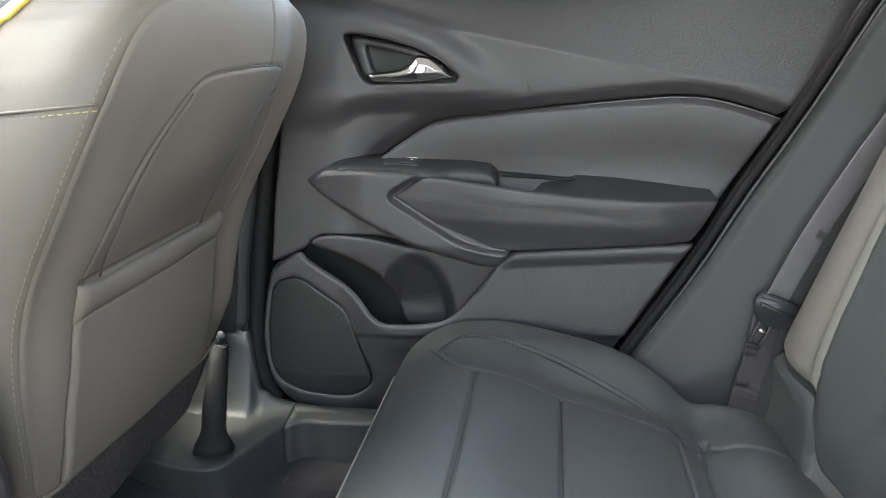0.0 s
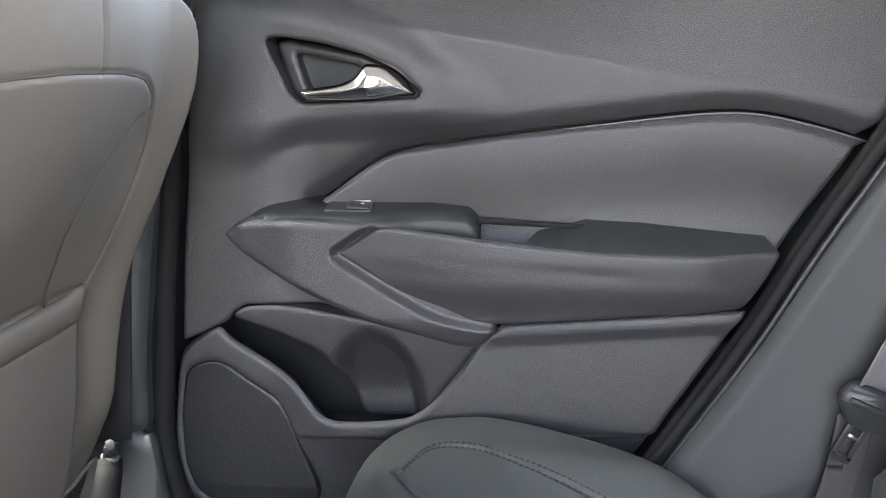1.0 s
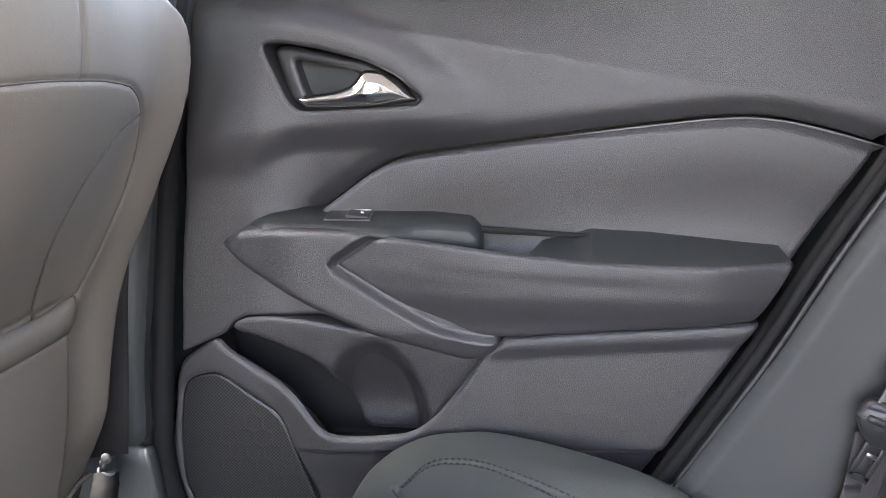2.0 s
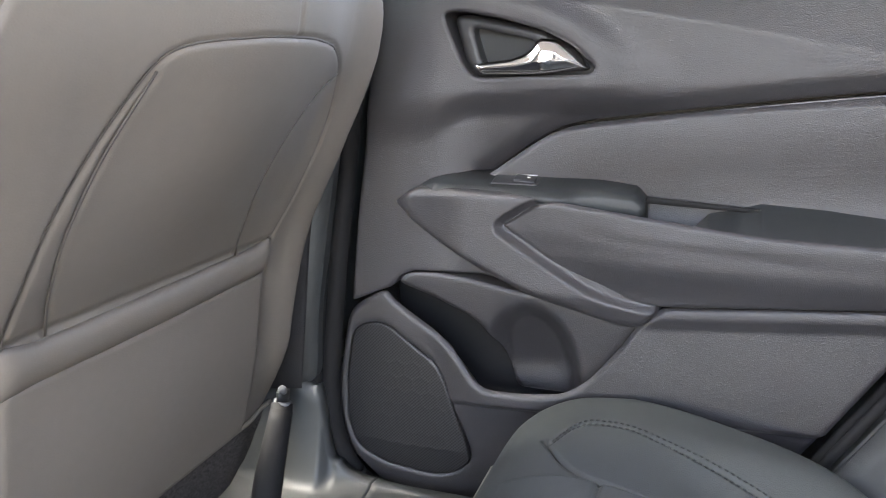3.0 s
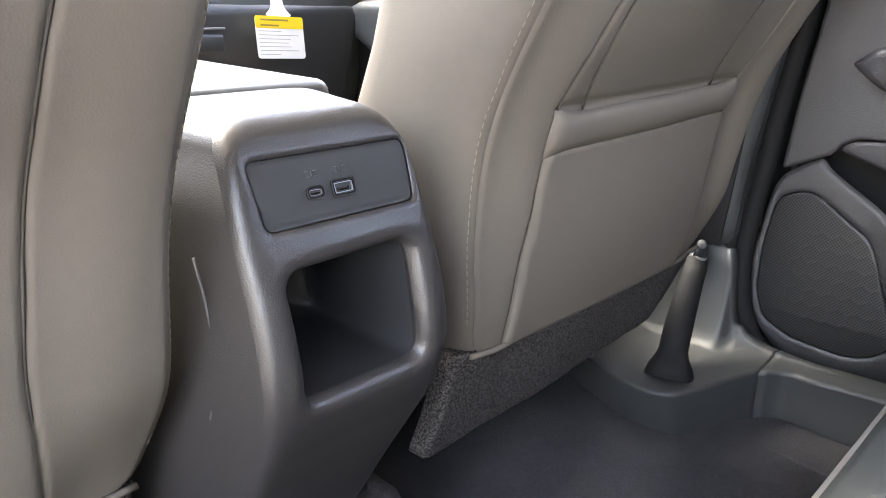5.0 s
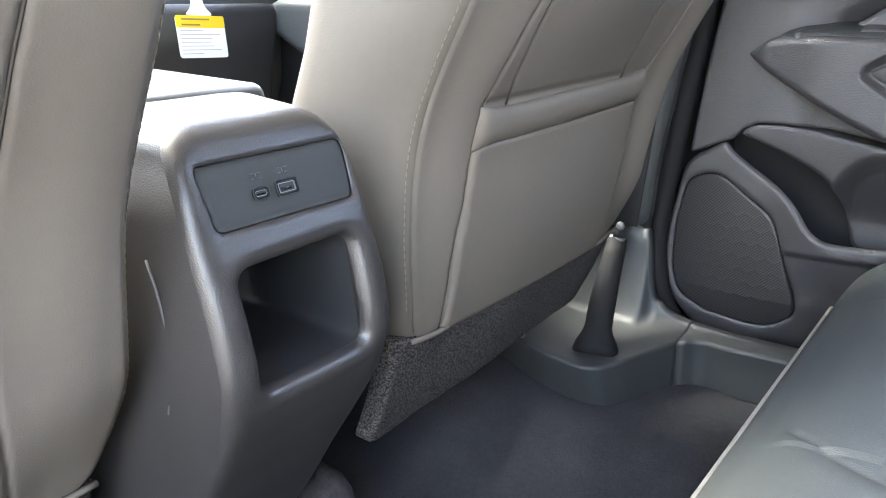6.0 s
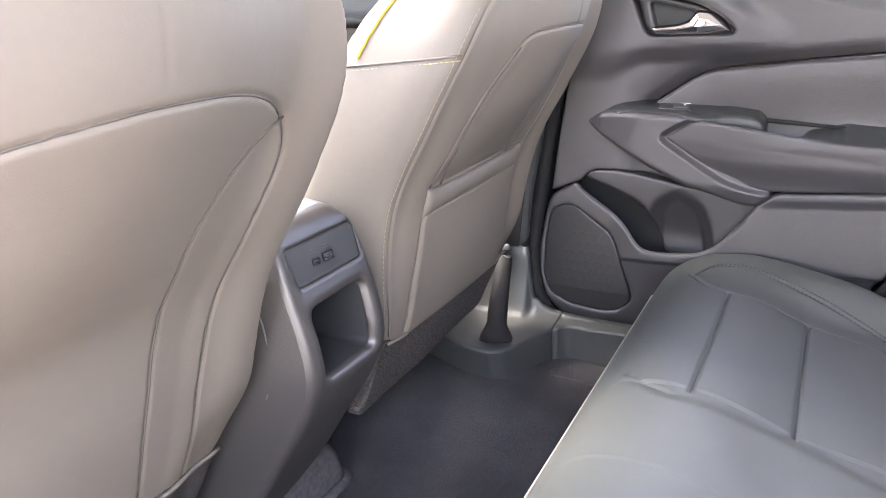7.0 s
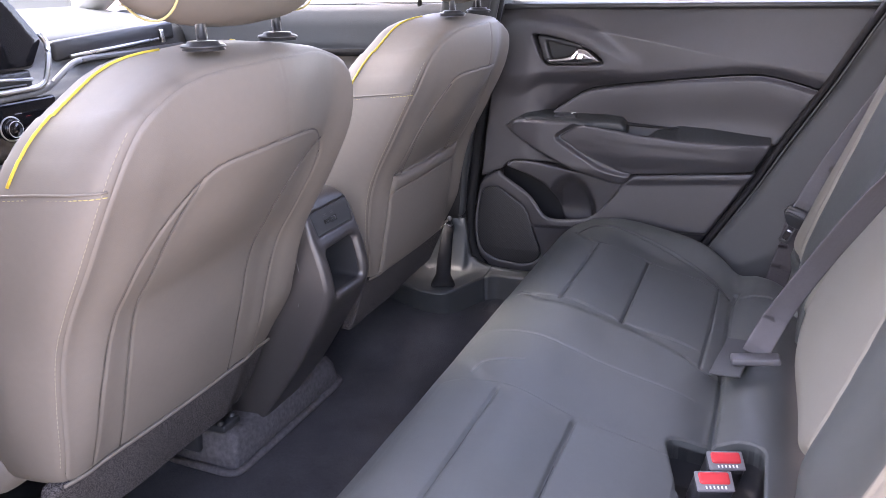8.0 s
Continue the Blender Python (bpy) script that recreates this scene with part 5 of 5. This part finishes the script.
def buckle(name, x, y, z, turn, label):
    b = thing(name, label, "seat belt buckle", (x, y, z - 0.05), "seat belt buckles")
    m = pose(x, y, z, 26, 0, turn)
    part("housing", block((0.046, 0.028, 0.06), 0.007, 3, m @ pose(0, 0, -0.030)), M_SMOOTH, b, "black buckle housing")
    part("rim", block((0.045, 0.027, 0.005), 0.0024, 3, m @ pose(0, 0, 0.0005)), M_PLATE, b, "grey buckle rim")
    part("button", block((0.037, 0.016, 0.007), 0.0032, 3, m @ pose(0, 0.003, 0.0022)), M_RED, b, "red release button")
    for k in range(6):
        part("print_bar", block((0.0018, 0.0038, 0.0005), 0, 1, m @ pose(-0.0115 + 0.0046 * k, -0.0092, 0.0034)), M_PAPER, b)
    settle(b)


# ---- front of the cabin ----
def dashboard():
    dash = thing("dashboard", "dark dashboard with a tilted screen, vents and silver trim", "dashboard", (-1.2, 0.0, 0.4))
    rings = []
    for y in np.linspace(-0.70, 0.70, 29):
        rings.append([(x, y, z) for x, z in rounded([(-1.075, 0.40), (-1.070, 0.575), (-1.088, 0.605), (-1.115, 0.628), (-1.145, 0.650), (-1.150, 0.700), (-1.22, 0.725), (-1.55, 0.76), (-1.75, 0.73), (-1.75, 0.2), (-1.20, 0.15), (-1.11, 0.30)], 0.02, 3)])
    part("dash_body", loft(rings), M_DASH, dash, "grey grained dash moulding")
    # screen with a bright frame, a slim vent under it
    sc = rounded([(-0.30, 0.653), (0.126, 0.658), (0.162, 0.709), (0.098, 0.800), (-0.30, 0.805)], 0.010)
    fr = rounded([(-0.31, 0.648), (0.130, 0.652), (0.169, 0.709), (0.103, 0.806), (-0.31, 0.811)], 0.010)
    relief("screen_frame", fr, lambda U, V, D: 1.068 + 0.1 * (V - 0.7), to_back, M_SMOOTH, dash, res=0.008, edge=0.003, skirt=0.05)
    relief("screen", sc, lambda U, V, D: 1.062 + 0.1 * (V - 0.7), to_back, M_SCREEN, dash, "black glass touch screen", res=0.008, edge=0.001, skirt=0.008)
    part("vent", block((0.04, 0.43, 0.036), 0.006, 2, pose(-1.085, -0.09, 0.632)), M_SMOOTH, dash, "dark slim air vent under the screen")
    tube("vent_slat", [(-1.060, -0.27, 0.640), (-1.060, 0.04, 0.637), (-1.060, 0.120, 0.631)], 0.0035, M_SATIN, dash, "bright vent slat", sides=8)
    tube("vent_slat", [(-1.062, -0.27, 0.625), (-1.062, 0.105, 0.621)], 0.002, M_PLATE, dash, sides=8)
    tube("trim_line", rounded([(-1.062, -0.28, 0.606), (-1.060, 0.035, 0.611), (-1.060, 0.148, 0.613), (-1.062, 0.172, 0.665), (-1.066, 0.178, 0.700), (-1.07, 0.165, 0.722)], 0.022, 6, False), 0.006, M_SATIN, dash, "silver trim line round the screen")
    tube("trim_line", rounded([(-1.066, -0.28, 0.588), (-1.066, 0.035, 0.597), (-1.066, 0.150, 0.601), (-1.075, 0.205, 0.628), (-1.095, 0.260, 0.650), (-1.125, 0.330, 0.652), (-1.14, 0.68, 0.654)], 0.04, 6, False), 0.007, M_PLATE, dash, "pale trim moulding")
    part("passenger_vent", block((0.03, 0.40, 0.046), 0.008, 2, pose(-1.150, 0.45, 0.685, 3.5, 0, 0)), M_SMOOTH, dash, "dark slim air vent")
    tube("vent_blade", [(-1.130, 0.290, 0.660), (-1.130, 0.580, 0.678)], 0.0045, M_SATIN, dash, "bright vent blade", sides=8)
    part("vent_end", block((0.010, 0.014, 0.034), 0.003, 2, pose(-1.130, 0.594, 0.684, 4, 0, 0)), M_SATIN, dash, "bright vent end cap")
    part("control_panel", block((0.02, 0.44, 0.125), 0.006, 2, pose(-1.072, -0.05, 0.530, 0, 3, 0)), M_SCREEN, dash, "gloss black climate panel")
    bm = bmesh.new()
    bmesh.ops.create_cone(bm, cap_ends=True, segments=32, radius1=0.023, radius2=0.020, depth=0.018, matrix=pose(-1.055, 0.048, 0.538, 0, 90, 0))
    bmesh.ops.bevel(bm, geom=[e for e in bm.edges if e.calc_face_angle(0) > 0.6], offset=0.002, segments=2, affect="EDGES")
    knob = part("knob", bm, M_SCREEN, dash, "black climate knob with a bright ring")
    for x, r, w in ((-1.060, 0.0245, 0.0018), (-1.046, 0.0165, 0.0009)):
        tube("knob_ring", [(x, 0.048 + r * math.cos(a), 0.538 + r * math.sin(a)) for a in np.linspace(0, 2 * math.pi, 33)], w, M_SATIN, knob, sides=8, up=(1, 0, 0))
    bm = loft([[(x, 0.095 - 0.007, 0.558), (x, 0.095 + 0.007, 0.558), (x, 0.095, 0.570)] for x in (-1.062, -1.0605)])
    part("hazard_mark", bm, M_RED, dash, "red hazard triangle", smooth=False)
    for y, z, w in ((0.070, 0.566, 0.016), (0.005, 0.574, 0.020), (0.004, 0.568, 0.014), (-0.03, 0.55, 0.014), (-0.06, 0.55, 0.014)):
        part("panel_mark", block((0.002, w, 0.0022), 0, 1, pose(-1.0605, y, z)), M_PLATE, dash)
    # glove box and lower dash on the passenger's side
    relief("glove_box", rounded([(0.17, 0.33), (0.64, 0.33), (0.66, 0.535), (0.17, 0.540)], 0.02), lambda U, V, D: 1.022 + 0.12 * np.maximum(0.5 - V, 0), to_back, M_SMOOTH, dash, "black glove box door", res=0.01, edge=0.008, skirt=0.03)
    part("glove_box_latch", block((0.012, 0.10, 0.03), 0.006, 2, pose(-1.018, 0.33, 0.48)), M_SMOOTH, dash)
    tube("glove_box_line", [(-1.012, 0.18, 0.5), (-1.012, 0.38, 0.503)], 0.0022, M_PLATE, dash, sides=6)
    settle(dash)


def hang_tag():
    tag = thing("hang_tag", "white paper tag with a yellow band hanging on the glove box", "paper tag", (-1.0, 0.47, 0.50))
    m = pose(-0.998, 0.472, 0.487, -3, -8, 4)

    def card(pts, x0, x1):
        bm = loft([[(x0, y, z) for y, z in pts], [(x1, y, z) for y, z in pts]])
        bmesh.ops.transform(bm, matrix=m, verts=bm.verts)
        return bm

    body = rounded([(-0.048, -0.033), (0.048, -0.033), (0.048, 0.033), (-0.048, 0.033)], 0.006, 4)
    part("card", card(body, 0, 0.0008), M_PAPER, tag, "white printed card", smooth=False)
    part("yellow_band", card(rounded([(-0.048, 0.014), (0.048, 0.014), (0.048, 0.033), (-0.048, 0.033)], 0.004, 4), 0.0009, 0.0014), M_CARDY, tag, "bright yellow band", smooth=False)
    neck = rounded([(-0.030, 0.033), (-0.012, 0.046), (-0.014, 0.075), (0.008, 0.075), (0.012, 0.046), (0.030, 0.033)], 0.012, 4)
    part("neck", card(neck, 0, 0.0007), M_PAPER, tag, smooth=False)
    for k, (w, c, z) in enumerate(((0.055, -0.010, 0.027), (0.036, -0.020, 0.0185))):
        part("print_bar", card([(c - w / 2, z - 0.0013), (c + w / 2, z - 0.0013), (c + w / 2, z + 0.0013), (c - w / 2, z + 0.0013)], 0.0015, 0.0018), M_BROWNINK, tag, smooth=False)
    for k in range(7):
        w = (0.045, 0.080, 0.062, 0.058, 0.064, 0.078, 0.04)[k]
        z = 0.0095 - 0.0060 * k
        part("print_bar", card([(-0.043, z - 0.0005), (-0.043 + w, z - 0.0005), (-0.043 + w, z + 0.0005), (-0.043, z + 0.0005)], 0.0009, 0.0012), M_FAINT, tag, smooth=False)
    settle(tag)


def front_door():
    door = thing("front_door", "grey front passenger door trim with a pale insert and dark armrest", "car door", (-0.8, 0.72, 0.1))
    up = rounded([(-1.45, 0.642), (-1.40, 0.745), (-0.34, 0.757), (-0.355, 0.642)], 0.02)
    relief("upper_panel", up, lambda U, V, D: 0.70 + 0.25 * np.maximum(V - 0.715, 0) + 0 * U, to_door, M_FRONTDOOR, door, "grey upper door panel", res=0.012, edge=0.006, skirt=0.04)
    relief("insert", rounded([(-1.40, 0.49), (-1.40, 0.638), (-0.36, 0.638), (-0.38, 0.49)], 0.01), lambda U, V, D: 0.712 + 0 * U, to_door, M_TAUPE, door, "pale leather insert", res=0.015, edge=0.006, skirt=0.03)
    tube("dark_line", [(-1.42, 0.700, 0.640), (-0.37, 0.700, 0.640)], 0.009, M_RUBBER, door, sides=8)
    arm = rounded([(-1.10, 0.515), (-1.02, 0.545), (-0.50, 0.545), (-0.45, 0.43), (-0.86, 0.40), (-0.99, 0.455)], 0.02)
    relief("armrest", arm, lambda U, V, D: 0.650 + 0 * U, to_door, M_FRONTDOOR, door, "grey armrest", res=0.008, edge=0.016, skirt=0.08)
    tube("grab_trim", rounded([(-0.93, 0.655, 0.47), (-0.90, 0.648, 0.515), (-0.82, 0.645, 0.528), (-0.60, 0.645, 0.53)], 0.04, 6, False), 0.009, M_RUBBER, door, sides=10)
    tube("pull_cup_edge", [(-0.93, 0.646, 0.463), (-0.86, 0.643, 0.42)], 0.013, M_SATIN, door, "bright grab edge", sides=10)
    relief("lower_panel", rounded([(-1.38, 0.08), (-1.40, 0.487), (-0.38, 0.487), (-0.33, 0.10)], 0.02), lambda U, V, D: 0.702 + 0 * U, to_door, M_SMOOTH, door, res=0.02, edge=0.006, skirt=0.03)
    relief("door_shell", [(-1.46, 0.05), (-0.30, 0.05), (-0.30, 0.74), (-1.46, 0.74)], lambda U, V, D: 0.745 + 0 * U, to_door, M_PAINT, door, res=0.05, edge=0, skirt=0.10)
    g = part("window_glass", block((1.06, 0.004, 0.40), 0, 1, pose(-0.87, 0.745, 0.955, 3, 0, 0)), M_GLASS, door)
    g.visible_shadow = False
    tube("sill_strip", [(-1.42, 0.752, 0.757), (-0.33, 0.752, 0.757)], 0.004, M_SATIN, door)
    tube("top_frame", [(-1.48, 0.75, 0.76), (-0.98, 0.73, 1.06), (-0.74, 0.72, 1.14), (-0.24, 0.72, 1.15)], 0.016, M_RUBBER, door)
    tube("lock_pin", [(-0.43, 0.715, 0.75), (-0.43, 0.715, 0.80)], 0.006, M_SMOOTH, door)
    settle(door)


# ---- floor, roof, pillars and what closes the car ----
def cabin():
    def floor_w(U, V, D):
        z = 0.004 * np.sin(U * 9 + 1) * np.sin(V * 7) + 0.052 * smoothstep(0.27, 0.48, np.abs(V)) * smoothstep(-0.75, -0.60, U)
        tunnel = 0.085 * smoothstep(0.24, 0.14, np.abs(V + 0.0)) * smoothstep(-0.52, -0.62, U)
        return -(z + tunnel)

    fl = relief("floor", [(-1.75, -0.72), (0.12, -0.72), (0.12, 0.70), (-1.75, 0.70)], floor_w, to_top, M_CARPET, None, res=0.012, edge=0, skirt=0.04)
    tagged(fl, "dark charcoal carpet of the footwell", "car floor", kind="structure")
    bulge = thing("carpet_cover", "dark carpeted tunnel cover with black brackets under the front seat", "carpet cover", (-0.43, -0.02, 0.0))
    rings = []
    for y in np.linspace(-0.158, 0.192, 36):
        e = smoothstep(0.0, 0.012, min(y + 0.158, 0.192 - y))
        h = 0.072 * (0.10 + 0.90 * float(e)) + 0.003 * math.sin(y * 31)
        rings.append([(-0.407, y, -0.01), (-0.407 + 0.002 * math.sin(y * 47), y, h * 0.5), (-0.412, y, h - 0.012), (-0.424, y, h), (-0.62, y, h + 0.01), (-0.62, y, -0.01)])
    part("carpet_wrap", loft(rings), M_WRAP, bulge, "dark felt wrap")
    tube("carpet_edge", rounded([(-0.56, -0.166, 0.008), (-0.402, -0.166, 0.008), (-0.399, 0.200, 0.008), (-0.50, 0.200, 0.008)], 0.025, 5, False), 0.007, M_WRAP, bulge, sides=8)
    for y in (-0.140, 0.118):
        part("bracket", block((0.09, 0.045, 0.014), 0.004, 2, pose(-0.462, y, 0.088, 0, -6, 0)), M_SMOOTH, bulge, "black steel bracket")
        for dy in (-0.016, 0.014):
            bm = bmesh.new()
            bmesh.ops.create_cone(bm, cap_ends=True, segments=12, radius1=0.006, radius2=0.005, depth=0.012, matrix=pose(-0.430, y + dy, 0.098))
            part("bolt", bm, M_SMOOTH, bulge)
    settle(bulge)

    strip = relief("floor_carpet", rounded([(-0.216, 0.540), (-0.212, 0.62), (0.10, 0.62), (0.10, 0.525)], 0.008), lambda U, V, D: -0.055 + 0 * U - 0.002 * np.sin(U * 61) * np.sin(V * 53), to_top, M_CARPET, None, res=0.006, edge=0.004, skirt=0.03)
    tagged(strip, "rough dark carpet between the mat and the sill", "carpet", kind="structure")

    # roof with its lining
    rings = []
    for x in np.linspace(-0.70, 1.25, 13):
        rings.append([(x, y, 1.20 + 0.05 * (1 - (y / 0.71) ** 2) - 0.05 * ((x - 0.2) / 1.0) ** 2) for y in np.linspace(-0.71, 0.71, 13)])
    bm = bmesh.new()
    grid = [[bm.verts.new(p) for p in r] for r in rings]
    grid2 = [[bm.verts.new((p[0], p[1], p[2] + 0.05)) for p in r] for r in rings]
    for i in range(12):
        for j in range(12):
            bm.faces.new((grid[i][j], grid[i + 1][j], grid[i + 1][j + 1], grid[i][j + 1]))
            bm.faces.new((grid2[i][j], grid2[i][j + 1], grid2[i + 1][j + 1], grid2[i + 1][j]))
    tagged(part("ceiling", bm, M_HEADLINE), "pale fabric roof lining", "headliner", kind="structure")

    for s in (1, -1):
        pts = [(-1.55, 0.71 * s, 0.72), (-1.15, 0.71 * s, 0.98), (-0.72, 0.70 * s, 1.17)]
        tagged(tube("trim_windscreen_pillar", pts, 0.04, M_HEADLINE), "pale windscreen pillar trim", "pillar trim", kind="structure")
        pts = [(-0.72, 0.70 * s, 1.17), (0.2, 0.70 * s, 1.20), (1.2, 0.68 * s, 1.15)]
        tagged(tube("trim_roof_rail", pts, 0.035, M_HEADLINE), "pale roof rail trim", "roof rail", kind="structure")
    # near side: pillar, sill and quarter panel of the open doorway
    pil = [(-0.34, 0.02), (-0.265, 0.02), (-0.255, 0.30), (-0.235, 0.54), (-0.19, 0.70), (-0.11, 1.18), (-0.28, 1.18), (-0.33, 0.7), (-0.34, 0.3)]
    ob = relief("trim_near_pillar", rounded(pil, 0.02), lambda U, V, D: 0.70 + 0 * U, lambda U, V, W: (U, -W, V), M_TAUPE, None, res=0.02, edge=0.01, skirt=0.06, flip=True)
    tagged(ob, "taupe trim of the near centre pillar", "pillar trim", kind="structure")
    ob = part("trim_near_sill", block((1.2, 0.10, 0.08), 0.015, 3, pose(-0.30, -0.70, 0.03)), M_SILL)
    tagged(ob, "dark sill of the open doorway", "door sill", kind="structure")
    out = [(0.30, 0.15), (0.385, 0.385), (0.502, 0.60), (0.64, 0.84), (1.2, 0.84), (1.2, 0.1)]
    ob = relief("trim_near_quarter", out, lambda U, V, D: 0.62 + 0 * U, lambda U, V, W: (U, -W, V), M_PANEL, None, res=0.03, edge=0.008, skirt=0.10, flip=True)
    tagged(ob, "dark quarter panel beside the open doorway", "trim panel", kind="structure")
    ob = part("wall_tailgate", block((0.05, 1.3, 0.74), 0.02, 2, pose(1.25, 0, 0.44)), M_SMOOTH)
    tagged(ob, "dark tailgate trim", "tailgate", kind="structure")
    # out of view; the dark pane is added to hold back light from behind
    ob = part("window_rear", block((0.005, 1.24, 0.36), 0, 1, pose(1.215, 0, 0.985, 0, -8, 0)), M_REARDIM)
    tagged(ob, "unseen tailgate glass, darkened to dim the rear light", "window", kind="structure")
    ob = part("wall_bulkhead", block((0.04, 1.4, 0.75), 0.01, 2, pose(-1.78, 0, 0.35)), M_SMOOTH)
    tagged(ob, "dark firewall behind the dashboard", "bulkhead", kind="structure")
    ob = relief("wall_near_front_door", [(-1.46, 0.05), (-0.36, 0.05), (-0.36, 0.75), (-1.46, 0.75)], lambda U, V, D: 0.70 + 0 * U, lambda U, V, W: (U, -W, V), M_FRONTDOOR, None, res=0.05, edge=0, skirt=0.10, flip=True)
    tagged(ob, "grey trim of the near front door", "car door", kind="structure")
    bm = loft([[(-1.56, y, 0.735), (-1.15, y, 1.005), (-0.72, y, 1.195)] for y in np.linspace(-0.69, 0.69, 5)], close=False, caps=(False, False))
    tagged(part("window_windscreen", bm, M_SCREENGLASS), "cool tinted windscreen", "window", kind="structure")
    # near front pane, out of view, added to weaken light on the seats
    bm = loft([[(-1.42, -0.735, 0.752), (-0.36, -0.735, 0.752)], [(-1.06, -0.725, 1.0), (-0.32, -0.725, 1.0)], [(-0.76, -0.71, 1.165), (-0.28, -0.71, 1.165)]], close=False, caps=(False, False))
    tagged(part("window_near_front", bm, M_NEARDIM), "unseen near front window, tinted dark and cool to cut side light", "window", kind="structure")
    # ground and a pale distance outside
    bm = bmesh.new()
    bmesh.ops.create_grid(bm, x_segments=8, y_segments=8, size=400, matrix=pose(0, 0, -0.42))
    tagged(part("ground", bm, M_GROUND), "grey concrete ground outside the car", "ground", kind="structure")


def settle(ob):
    """Keeps the parts of a thing where they were built."""
    for c in ob.children:
        c.matrix_parent_inverse = Matrix.Translation(ob.location).inverted()


rear_door()
door_seals()
b_pillar()
sill_trim()
front_belt_anchor()
side_trim()
rear_bench()
centre_belt()
outer_belt()
buckle("seat_belt_buckle", 0.368, -0.208, 0.232, 20, "black seat belt buckle with a red button in the bench well")
buckle("seat_belt_buckle", 0.378, -0.150, 0.226, 20, "black seat belt buckle with a red button set deeper")
centre_console()
dashboard()
hang_tag()
front_door()
passenger = front_seat(True, "taupe leather front passenger seat with a map pocket and yellow piping")
passenger.matrix_basis = pose(0, 0.337, 0)
driver = front_seat(False, "taupe leather driver seat with a plain back and chrome headrest posts")
driver.matrix_basis = pose(0, -0.337, 0)
cabin()
